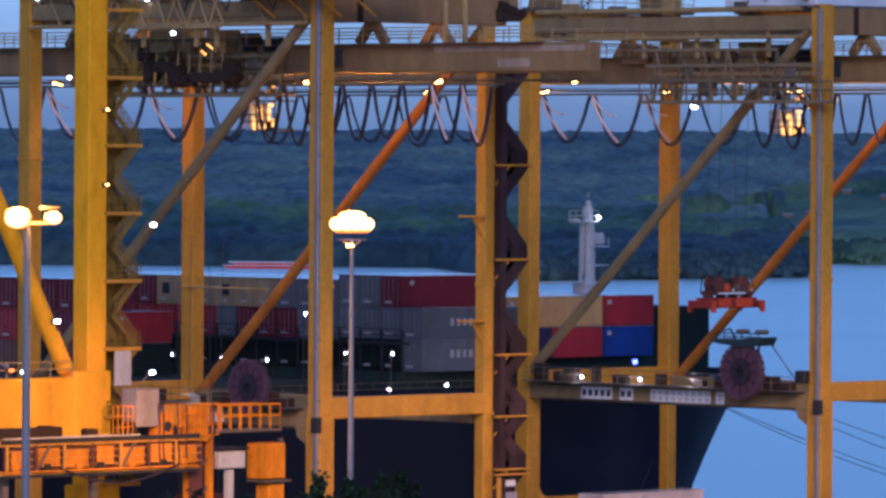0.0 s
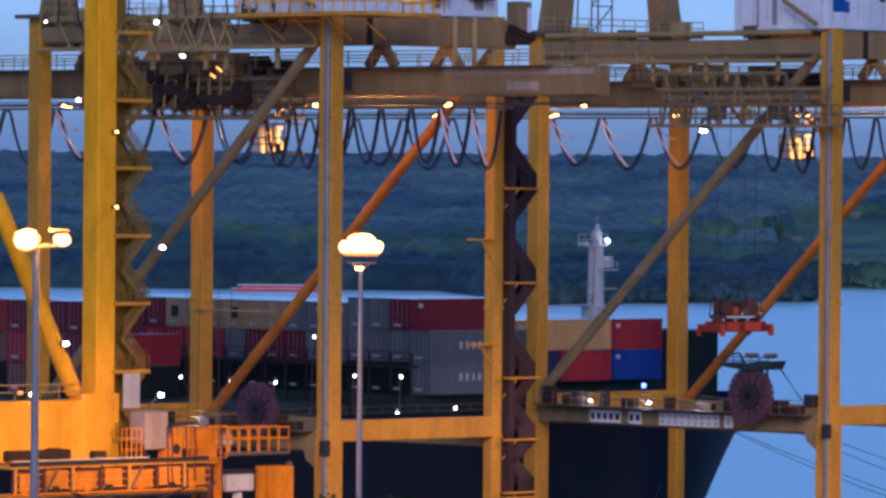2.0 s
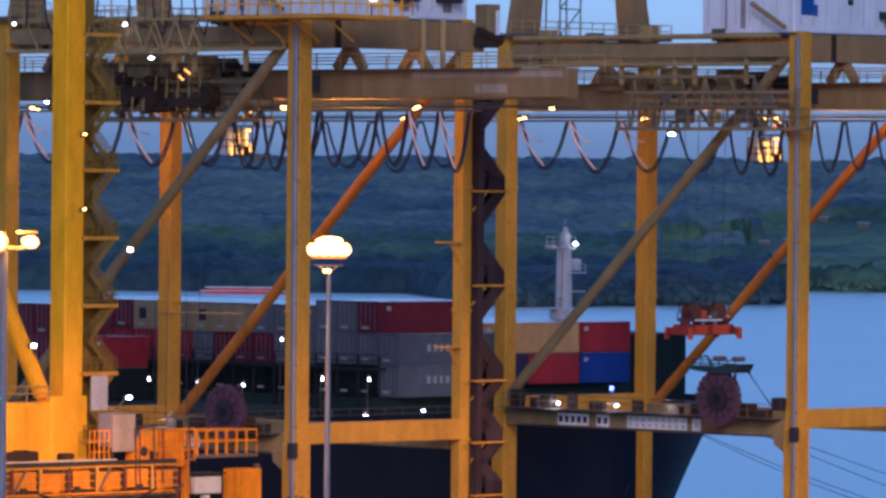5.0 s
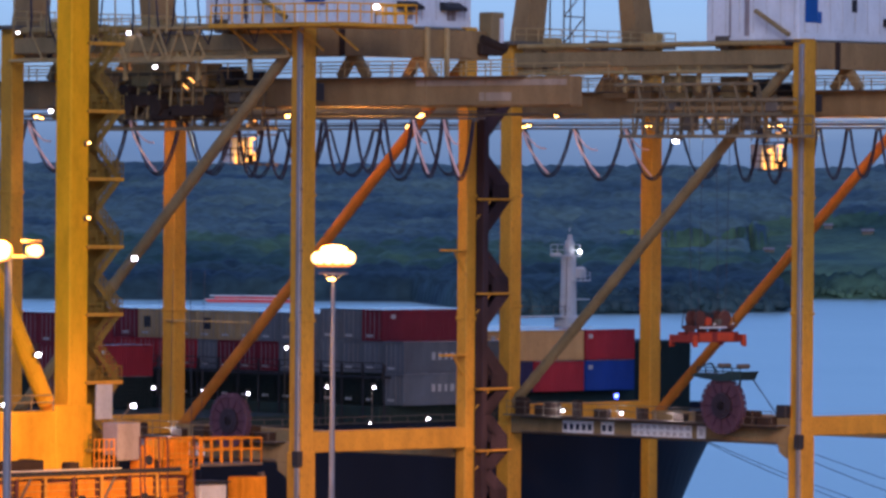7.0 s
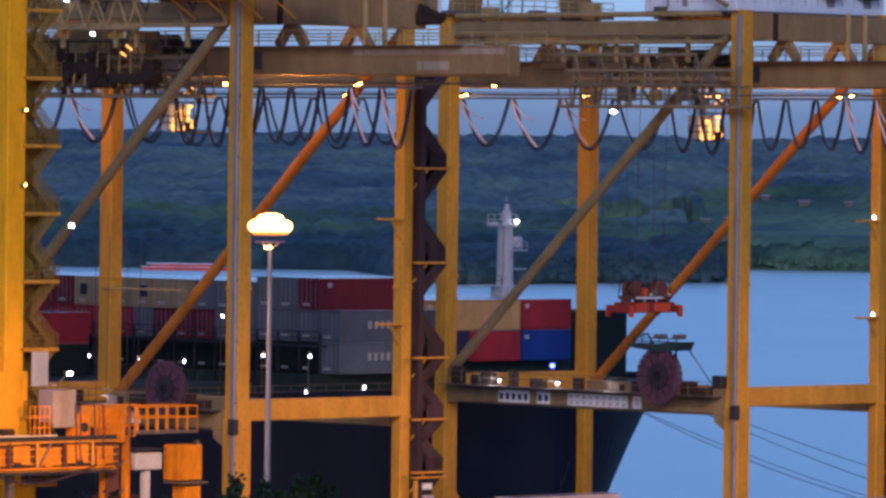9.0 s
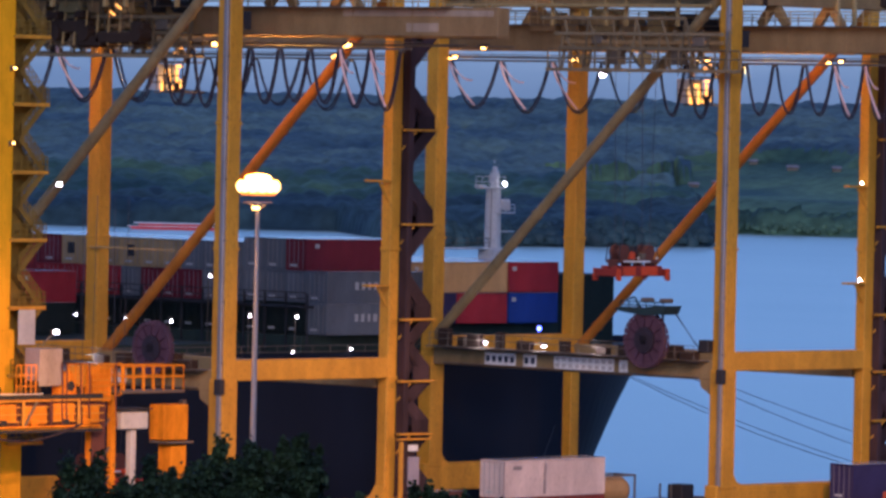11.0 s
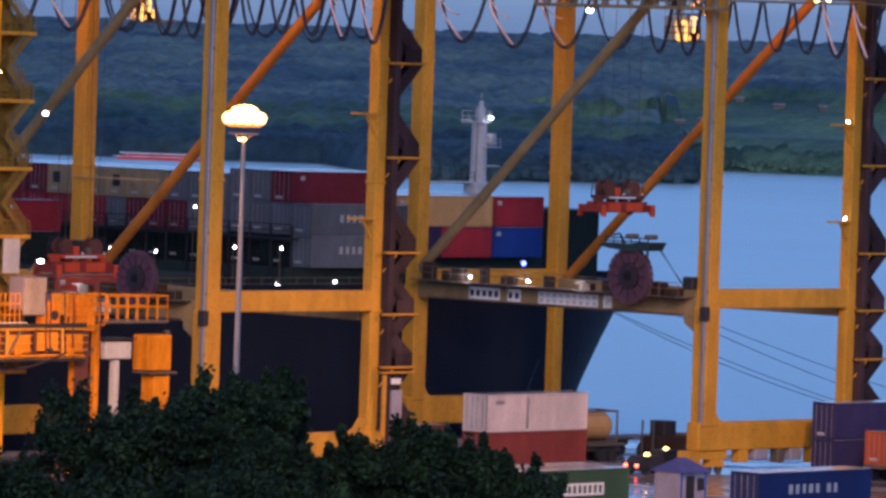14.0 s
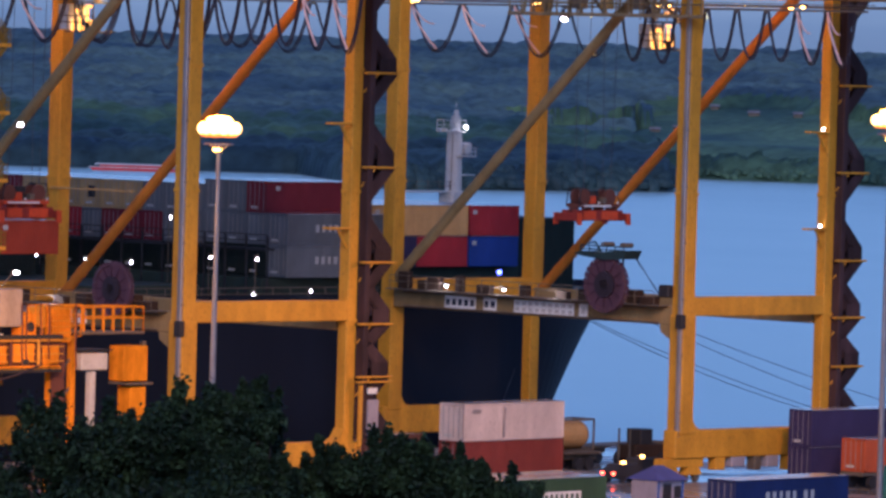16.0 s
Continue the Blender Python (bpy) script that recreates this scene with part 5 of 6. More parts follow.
    part("outer_deck", Shape().box((-66.4, y, 12.7), (5.8, 2.4, 0.18)), dull_steel, top)
    for yy in (-1.1, 1.1):
        part("outer_rail", railing((-69.2, y + yy, 12.8), (-63.6, y + yy, 12.8), 1.7, 0.95, 0.06), gallery_orange, top)
    part("outer_rail", railing((-63.6, y - 1.1, 12.8), (-63.6, y + 1.1, 12.8), 1.7, 0.95, 0.06), gallery_orange, top)
    part("hanging_cable", Shape().hose([(-84 + i * 0.9, y - 1.25, 10.6 - 1.1 * math.sin(math.pi * i / 12)) for i in range(13)], 0.08), black_cable, top)
    part("cab_box", Shape().box((-67.8, y, 10.7), (2.5, 1.6, 1.2), cut=0.08), grey_panel, top, "white sheet-metal box on a post")
    part("cab_post", Shape().box((-67.8, y - 0.4, 5.0), (0.5, 0.5, 10.0)), grey_panel, top, "white painted post")
    part("cab_shelf", Shape().box((-67.8, y, 11.5), (2.9, 2.0, 0.12)), dark_grille, top)
    part("side_cabin", Shape().box((-63.9, y, 10.5), (2.3, 1.6, 2.5), cut=0.08).box((-63.5, y, 7.3), (1.5, 1.4, 3.2), cut=0.08), gallery_orange, top, "orange painted switch cabin")
    part("cabin_post", Shape().box((-64.2, y, 2.8), (0.6, 0.6, 5.6)).box((-62.2, y + 0.4, 6.0), (0.35, 0.4, 12.0)), dull_steel, top)
    part("cabin_ledge", Shape().box((-63.7, y - 0.1, 9.1), (2.6, 1.9, 0.15)), dull_steel, top)
    for x, z, m in ((-75.0, 5.7, white_glow), (-68.6, 5.6, amber_glow)):
        lamp = part("foot_lamp", Shape().box((x, y - 0.8, z / 2), (0.18, 0.18, z)).box((x, y - 0.8, z + 0.25), (0.5, 0.4, 0.15)), dull_steel, top)
        part("lens", Shape().ball((x, y - 1.0, z + 0.02), 0.3, 10, 0.7), m, lamp, "glowing lamp glass")
    part("cabin_ledge", Shape().box((-66.0, y, 0.1), (8.0, 2.4, 0.2)), concrete, top)
    return top


service_platform()


yellow_crane()

# ---- ship ----
MID, HALF = 59.5, 21.5


def half_beam(x, z):
    reach = 19.5 + 1.05 * (min(z, 13.0) + 3)
    u = (x - 18.0) / reach
    if u <= 0:
        return HALF
    return HALF * max(0.0, 1 - u * u)


def build_ship():
    top = thing("container_ship", "dark blue container ship moored at the quay, loaded with containers", "ship")
    levels = [-6, -3, 0, 3, 6, 9, 11, 12.0, 12.9]
    s = Shape()
    xs = [-150, -100, -60, -30, 0, 10] + [18 + 36.3 * i / 26 for i in range(27)]
    for side in (-1, 1):
        k0 = len(s.v)
        for z in levels:
            for x in xs:
                reach = 19.5 + 1.05 * (min(z, 13.0) + 3)
                xx = min(x, 18 + reach)
                s.v.append((xx, MID + side * half_beam(xx, z), z))
        m = len(xs)
        for j in range(len(levels) - 1):
            for i in range(m - 1):
                a = k0 + j * m + i
                s.f.append((a, a + 1, a + m + 1, a + m))
    part("hull", s, hull_paint, top)
    s = Shape()
    for x0, x1 in zip(xs, xs[1:]):
        y0, y1 = half_beam(x0, 12.0) - 0.3, half_beam(x1, 12.0) - 0.3
        s.add([(x0, MID - y0, 12.3), (x1, MID - y1, 12.3), (x1, MID + y1, 12.3), (x0, MID + y0, 12.3)], [(0, 1, 2, 3)])
    part("deck", s, deck_paint, top)
    part("stern_plate", Shape().box((-150, MID, 3), (0.5, 2 * HALF, 20)), hull_paint, top)
    part("hatch_cover", Shape().box((0, MID, 13.3), (16.0, 40.0, 1.9)), deck_paint, top)
    part("hatch_cover", Shape().box((17.5, MID, 13.6), (20.0, 30.0, 2.6)), deck_paint, top)
    part("hatch_cover", Shape().box((-45, MID, 13.0), (60.0, 40.0, 1.4)), deck_paint, top)
    # lashing bridges
    for x in (-8.2, 6.6):
        bridge = part("lashing_bridge", Shape().box((x, MID, 16.6), (1.2, 42, 0.2)), dark_grille, top)
        for i in range(18):
            part("bridge_post", Shape().beam((x - 0.4, 38.3 + i * 2.5, 12.4), (x - 0.4, 38.3 + i * 2.5, 17.7), 0.16, 0.16), dark_grille, bridge)
        part("bridge_rail", railing((x - 0.6, 38.3, 16.7), (x - 0.6, 80, 16.7), step=2.5), dark_grille, bridge)
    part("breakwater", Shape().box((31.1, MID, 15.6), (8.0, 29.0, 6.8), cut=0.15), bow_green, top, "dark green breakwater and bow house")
    part("mast_walkway", Shape().box((28.6, 56.5, 20.9), (7.0, 0.9, 0.12)), mast_white, top)
    part("walkway_rail", railing((25.2, 56.1, 20.9), (32.0, 56.1, 20.9), 0.9, 1.4, 0.03), dull_steel, top)
    part("deck_rail", railing((-40, 38.2, 12.4), (18, 38.2, 12.4), step=2.0), dull_steel, top)
    # foremast
    mx, my = 31.5, 56.5
    mast = part("foremast", Shape().tube((mx, my, 12), (mx, my, 26.2), 0.95, 14, 0.66), mast_white, top, "white ship's foremast with a lamp platform")
    part("mast_platform", Shape().box((mx - 0.3, my + 0.1, 26.2), (2.0, 1.7, 0.14)).box((mx - 1.1, my + 0.5, 26.35), (0.8, 0.7, 0.28)), mast_white, mast)
    part("mast_top", Shape().tube((mx + 0.15, my, 26.2), (mx + 0.15, my, 28.1), 0.42, 8, 0.2).box((mx + 0.1, my, 27.1), (0.8, 0.6, 0.9), cut=0.1).tube((mx + 0.1, my, 28.3), (mx + 0.1, my, 28.7), 0.05, 6), mast_white, mast)
    for a, b_ in (((-1.3, -0.7), (-1.3, 0.9)), ((-1.3, -0.7), (0.7, -0.7))):
        part("mast_rail", railing((mx + a[0], my + a[1], 26.2), (mx + b_[0], my + b_[1], 26.2), 1.0, 0.8, 0.035), mast_white, mast)
    part("mast_lamp", Shape().ball((mx + 0.5, my - 0.9, 26.6), 0.16, 10, 0.8), white_glow, mast, "glowing white mast lamp")
    part("crow_box", Shape().box((mx + 0.9, my - 0.6, 24.75), (0.8, 0.8, 1.0), cut=0.2).box((mx + 0.6, my - 0.5, 24.05), (1.9, 1.5, 0.12)), mast_white, mast)
    part("crow_rail", railing((mx - 0.3, my - 1.2, 24.1), (mx + 1.5, my - 1.2, 24.1), 0.7, 0.6, 0.03), mast_white, mast)
    part("mast_step", Shape().box((mx + 0.9, my - 0.6, 22.4), (1.3, 1.2, 0.1)), mast_white, mast)
    part("mast_foot", Shape().box((mx, my, 20.0), (2.0, 1.8, 1.9), cut=0.15), mast_white, mast)
    part("mast_ladder", railing((mx - 0.95, my - 0.5, 14.0), (mx - 0.62, my - 0.4, 26.0), 0.3, 0.5, 0.03), dull_steel, mast)
    for x, y, z in ((-8.9, 49.6, 18.8), (-8.9, 59.8, 14.9), (-8.9, 54.2, 14.9), (-8.9, 44.7, 15.7), (-8.9, 39.2, 15.8), (-8.9, 39.6, 12.9), (-4.0, 37.85, 13.2),
                    (7.9, 38.4, 14.3), (2.0, 37.85, 13.0), (-8.9, 66.0, 15.0), (-8.9, 72.5, 15.3)):
        lamp = part("deck_lamp", Shape().box((x, y + 0.1, z + 0.25), (0.3, 0.3, 0.2)).tube((x, y + 0.2, 12.3), (x, y + 0.2, z + 0.3), 0.06, 6), dull_steel, top)
        part("lens", Shape().ball((x - 0.1, y - 0.1, z), 0.11, 10), white_glow, lamp, "glowing white lamp glass")
    lamp = part("blue_lamp", Shape().tube((19.0, 38.8, 12.3), (19.0, 38.8, 14.7), 0.06, 6).box((19.0, 38.75, 14.85), (0.4, 0.4, 0.1)), dull_steel, top)
    part("lens", Shape().ball((19.0, 38.6, 14.65), 0.2, 10), blue_glow, lamp, "glowing blue-white deck lamp")
    part("windlass", Shape().tube((36, 52, 14.6), (36, 55, 14.6), 0.9, 14).box((36, 53.5, 13.8), (2, 4, 1.2)), deck_paint, top)
    return top


build_ship()

def bay_row(k):
    return 38.0 + 2.5 * k


# Bottom tiers are dark green throughout, as painted shade low in the stacks.
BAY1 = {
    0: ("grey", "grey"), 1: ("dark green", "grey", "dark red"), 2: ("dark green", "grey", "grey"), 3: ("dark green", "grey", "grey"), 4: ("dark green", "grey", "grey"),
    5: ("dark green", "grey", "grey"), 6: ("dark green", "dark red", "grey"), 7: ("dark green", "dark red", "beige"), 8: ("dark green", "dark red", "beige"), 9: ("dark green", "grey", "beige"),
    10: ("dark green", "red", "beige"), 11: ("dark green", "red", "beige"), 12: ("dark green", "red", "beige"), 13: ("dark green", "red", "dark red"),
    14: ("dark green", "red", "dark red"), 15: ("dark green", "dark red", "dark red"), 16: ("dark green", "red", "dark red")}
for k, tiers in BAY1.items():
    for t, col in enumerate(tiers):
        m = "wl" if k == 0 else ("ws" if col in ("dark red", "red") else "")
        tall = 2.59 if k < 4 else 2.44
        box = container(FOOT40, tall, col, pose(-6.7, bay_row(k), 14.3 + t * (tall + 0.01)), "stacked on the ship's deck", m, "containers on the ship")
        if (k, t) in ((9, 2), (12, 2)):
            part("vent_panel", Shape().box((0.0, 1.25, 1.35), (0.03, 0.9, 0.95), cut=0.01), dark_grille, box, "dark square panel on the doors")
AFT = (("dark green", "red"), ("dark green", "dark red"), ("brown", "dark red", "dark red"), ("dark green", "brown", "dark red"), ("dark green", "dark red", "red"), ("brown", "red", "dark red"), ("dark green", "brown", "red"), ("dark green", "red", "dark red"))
for k, tiers in enumerate(AFT):
    for j, col in enumerate(tiers):
        container(FOOT20, 2.59, col, pose(-22.2, 58.0 + 2.5 * k, 13.75 + j * 2.6), "stacked on a hatch cover amidships", "ws" if col == "red" else "", "containers on the ship")
for k in range(6):
    y = 43.0 + 2.5 * k
    container(FOOT40, 2.59, "tan" if k == 0 else ("grey", "dark red")[k % 2], pose(7.4, y, 17.55), "stacked on the foredeck", "ws" if k == 0 else "", "containers on the ship")
    container(FOOT20, 2.59, "purple", pose(7.4, y, 14.92), "stacked on the foredeck", "", "containers on the ship")
    container(FOOT20, 2.59, "red", pose(13.53, y, 14.92), "stacked on the foredeck", "ws", "containers on the ship")
    container(FOOT20, 2.59, "red", pose(19.8, y, 17.55), "stacked on the foredeck", "ws", "containers on the ship")
    container(FOOT20, 2.59, "blue", pose(19.8, y, 14.92), "stacked on the foredeck", "ws", "containers on the ship")


# ---- containers, hut and vehicles on the quay ----
container(FOOT40, 2.9, "white", pose(-14.9, 9.6, 2.92, 0, 0, 3.1), "on top of a red container", "", "containers on the quay")
white_box = made_boxes[FOOT40, 2.9, "white", ""]
part("stain", Shape().prism([(4.75, 0.2), (5.05, 0.2), (5.02, 1.4), (5.1, 2.5), (4.85, 2.7), (4.8, 1.3)], "y", -0.012, -0.004), grime_paint, white_box, "dark vertical dirt streak")
part("stain", Shape().box((1.6, -0.008, 2.3), (1.0, 0.012, 0.3), cut=0.004), grime_paint, white_box, "faded patch of markings")
part("corner_seam", Shape().box((0.02, -0.01, 1.45), (0.16, 0.03, 2.8)), grime_paint, white_box)
container(FOOT40, 2.9, "rust red", pose(-14.9, 9.6, 0.0, 0, 0, 3.1), "under a white one", "", "containers on the quay")
container(FOOT40, 2.59, "green", pose(-41.4, -19.6, 0, 0, 0, 3.1), "on the yard behind the trees", "", "containers on the quay")
green_box = made_boxes[FOOT40, 2.59, "green", ""]
part("name_panel", Shape().box((6.6, -0.006, 1.15), (5.4, 0.012, 0.9), cut=0.004), sign_white, green_box, "white painted name panel")
for i in range(9):
    part("lettering_bar", Shape().box((4.3 + i * 0.57, -0.016, 1.15), (0.3, 0.012, 0.55), cut=0.003), box_paint["green"], green_box, "green block of lettering")
part("roof_rust", Shape().box((6.1, 1.22, 2.585), (12.0, 2.3, 0.02), cut=0.005), box_paint["orange red"], green_box, "rusty red roof sheet")
container(FOOT40, 2.59, "rust red", pose(-40.6, -16.4, 0, 0, 0, 3.1), "behind a green one", "", "containers on the quay")
container(FOOT40, 2.59, "navy", pose(-53.6, -53.0, 2.6, 0, 0, 3.1), "on top of a maroon container", "wl", "containers on the quay")
container(FOOT40, 2.59, "maroon", pose(-53.6, -53.0, 0, 0, 0, 3.1), "under a navy container", "", "containers on the quay")
container(FOOT40, 2.9, "purple", pose(8.3, -6.0, 2.92), "stacked beside a crane leg", "", "containers on the quay")
container(FOOT40, 2.9, "purple", pose(8.3, -6.0, 0), "under another beside a crane leg", "", "containers on the quay")
for i in range(3):
    part("lettering_bar", Shape().box((9.3 + i * 0.75, -0.006, 2.1), (0.5, 0.012, 0.55), cut=0.004), sign_white, made_boxes[FOOT40, 2.9, "purple", ""], "white block of painted lettering")
container(FOOT40, 2.59, "orange", pose(8.2, -11.6, 1.3), "on a low trailer beside dark containers", "", "containers on the quay")
container(FOOT40, 2.59, "teal", pose(1.0, -22.0, 0), "on the yard before a crane", "", "containers on the quay")
container(FOOT20, 2.59, "brown", pose(-12.6, 22.0, 0), "behind a crane leg on the quay", "", "containers on the quay")


def low_trailer(at):
    top = thing("low_trailer", "dark steel container trailer on the quay", "trailer", at=at)
    part("chassis", Shape().box((6.1, 1.22, 1.15), (12.4, 2.3, 0.28)), dull_steel, top)
    for x in (1.2, 2.5, 10.0, 11.3):
        for y in (0.2, 2.24):
            part("tyre", Shape().tube((x, y - 0.2, 0.5), (x, y + 0.2, 0.5), 0.5, 16), dark_grille, top)
    return top


low_trailer(pose(8.1, -11.6, 0))


def guard_hut(at):
    top = thing("guard_hut", "small pale hut with a blue hipped roof", "hut", at=at)
    part("wall", Shape().box((0, 0, 1.2), (3.2, 2.4, 2.4)), hut_wall, top)
    part("plinth", Shape().box((0.6, -0.4, 0.12), (6.2, 4.2, 0.24)), rust_roof, top, "dull red plinth")
    s = Shape()
    s.add([(-1.8, -1.55, 2.3), (1.8, -1.55, 2.3), (1.8, 1.55, 2.3), (-1.8, 1.55, 2.3), (-0.5, 0, 3.3), (0.5, 0, 3.3)],
          [(0, 1, 5, 4), (1, 2, 5), (2, 3, 4, 5), (3, 0, 4), (3, 2, 1, 0)])
    part("roof", s, hut_roof, top, "violet-blue sheet-metal roof")
    part("door", Shape().box((-0.4, -1.22, 1.05), (0.95, 0.06, 2.0)), dark_grille, top)
    part("window", Shape().box((0.8, -1.22, 1.4), (0.8, 0.05, 0.9)), dark_grille, top)
    part("window", Shape().box((-1.47, 0.2, 1.4), (0.05, 1.2, 0.9)), dark_grille, top)
    for x in (-1.38, 1.38):
        part("corner_post", Shape().box((x, -1.14, 1.15), (0.2, 0.2, 2.3)), logo_blue, top)
    return top


guard_hut(pose(-24.9, -20.0, 0, 0, 0, 3))


def tank_container(at):
    top = thing("tank_container", "cream tank container in a steel frame on a trailer", "container", at=at)
    s = Shape()
    for x in (0.08, 5.98):
        for y in (0.08, 2.36):
            s.box((x, y, 1.3), (0.16, 0.16, 2.6))
        for z in (0.08, 2.52):
            s.box((x, 1.22, z), (0.16, 2.44, 0.16))
    for y in (0.08, 2.36):
        for z in (0.08, 2.52):
            s.box((3.03, y, z), (6.06, 0.14, 0.14))
    part("frame", s, dull_steel, top)
    s = Shape()
    rings = [(0.25, 0.5), (0.4, 0.95), (0.75, 1.12), (5.3, 1.12), (5.65, 0.95), (5.8, 0.5)]
    for x, r_ in rings:
        for i in range(20):
            a = 2 * math.pi * i / 20
            s.v.append((x, 1.22 + r_ * math.cos(a), 1.3 + r_ * math.sin(a)))
    for j in range(len(rings) - 1):
        for i in range(20):
            s.f.append((j * 20 + i, j * 20 + (i + 1) % 20, j * 20 + 20 + (i + 1) % 20, j * 20 + 20 + i))
    s.f += [tuple(range(20)), tuple(range(100, 120))]
    part("tank", s, box_paint["tan"], top, "cream painted tank barrel")
    return top


tank_container(pose(-1.8, 13.4, 1.5))


def terminal_truck(at, label):
    top = thing("terminal_truck", label, "truck", "trucks on the quay", at=at)
    part("chassis", Shape().box((4.0, 1.2, 1.0), (8.6, 1.0, 0.4)).box((4.5, 1.2, 1.35), (7.4, 2.3, 0.2)), dull_steel, top)
    cab = part("cab", Shape().prism([(-0.4, 0.8), (1.4, 0.8), (1.4, 3.0), (0.0, 3.0), (-0.4, 2.0)], "y", 0.1, 2.3), crane_paint, top)
    part("cab_window", Shape().box((0.55, 0.08, 2.3), (1.0, 0.05, 0.8)), dark_grille, cab)
    part("windscreen", Shape().beam((-0.42, 1.2, 2.05), (-0.05, 1.2, 2.95), 1.9, 0.05), dark_grille, cab)
    for x in (0.5, 5.6, 6.8):
        for y in (0.25, 2.15):
            part("tyre", Shape().tube((x, y - 0.2, 0.5), (x, y + 0.2, 0.5), 0.5, 16), dark_grille, top)
    part("tail_light", Shape().box((-0.45, 0.35, 1.2), (0.1, 0.45, 0.4)), red_glow, top, "glowing red light")
    part("head_light", Shape().box((0.9, 0.04, 3.1), (0.5, 0.3, 0.25)), amber_glow, top, "glowing amber beacon")
    return top


terminal_truck(pose(-3.0, 13.4, 0), "yellow terminal truck with a tank container")


def quay_car(at):
    top = thing("car", "small dark car with its red tail lights on, on the quay", "car", at=at)
    part("body", Shape().prism([(0, 0.35), (4.1, 0.35), (4.1, 0.85), (3.2, 0.95), (2.6, 1.45), (0.9, 1.45), (0.15, 0.95), (0, 0.9)], "y", 0, 1.65), dark_grille, top, "dark painted body")
    for x in (0.8, 3.25):
        for y in (0.1, 1.55):
            part("wheel", Shape().tube((x, y - 0.1, 0.31), (x, y + 0.1, 0.31), 0.31, 16), dark_grille, top)
    part("windscreen", Shape().beam((2.65, 0.82, 1.4), (3.15, 0.82, 0.98), 1.4, 0.04), black_cable, top)
    for y in (0.25, 1.4):
        part("tail_light", Shape().box((-0.02, y, 0.75), (0.06, 0.32, 0.2)), red_glow, top, "glowing red tail light")
    part("roof_beacon", Shape().box((1.7, 0.8, 1.55), (0.3, 0.3, 0.18), cut=0.04), amber_glow, top, "glowing amber roof beacon")
    return top


car = quay_car(pose(-6.4, 1.2, 0))


def reach_stacker(at):
    top = thing("forklift_truck", "dark yellow container forklift with a tall mast", "forklift", at=at)
    part("body", Shape().box((1.6, 1.2, 1.3), (3.6, 2.2, 1.2), cut=0.1), motor_black, top, "dark painted body")
    part("cab", Shape().box((1.4, 1.2, 2.5), (1.5, 1.6, 1.3), cut=0.08), dark_grille, top)
    part("counterweight", Shape().box((3.6, 1.2, 1.4), (0.8, 2.3, 1.4), cut=0.15), dull_steel, top)
    for y in (0.6, 1.8):
        part("mast_rail", Shape().box((-0.4, y, 1.7), (0.14, 0.16, 3.0)), dull_steel, top)
    for x in (0.4, 2.9):
        for y in (0.1, 2.3):
            part("tyre", Shape().tube((x, y - 0.25, 0.65), (x, y + 0.25, 0.65), 0.65, 16), dark_grille, top)
    return top


reach_stacker(pose(8.6, 12.6, 0))
terminal_truck(pose(3.4, 18.4, 0), "yellow terminal truck parked near the quay edge")
second_car = copy_thing(car, pose(0.6, 5.6, 0))
tagged(second_car, "small dark car on the quay beside the trucks")


def mooring_rope(a, b, sag):
    a, b = Vector(a), Vector(b)
    pts = [a.lerp(b, i / 16) - Vector((0, 0, sag * 4 * (i / 16) * (1 - i / 16))) for i in range(17)]
    return single("mooring_rope", Shape().hose(pts, 0.034, 6), black_cable, "dark mooring rope from the ship's bow to the quay", "rope", "mooring ropes")


def bollard(x):
    top = thing("bollard", "black cast-iron mooring bollard on the quay edge", "bollard", "bollards", at=pose(x, 33.6, 0))
    part("post", Shape().tube((0, 0, 0), (0, 0, 0.6), 0.3, 14, 0.25).tube((0, 0, 0.6), (0, 0, 0.75), 0.42, 14, 0.36), dark_grille, top)
    return top


for x in (12.6, 64.0, 70.0, 76.0):
    bollard(x)
mooring_rope((20.5, 37.9, 6.5), (12.6, 33.6, 0.6), 0.2)
mooring_rope((36.5, 45.0, 10.3), (64, 33.6, 0.6), 1.0)
mooring_rope((36.7, 45.2, 10.4), (64, 33.6, 0.65), 0.6)
mooring_rope((38.5, 46.6, 12.6), (70, 33.6, 0.6), 0.8)
mooring_rope((38.7, 46.8, 12.7), (76, 33.6, 0.6), 0.6)

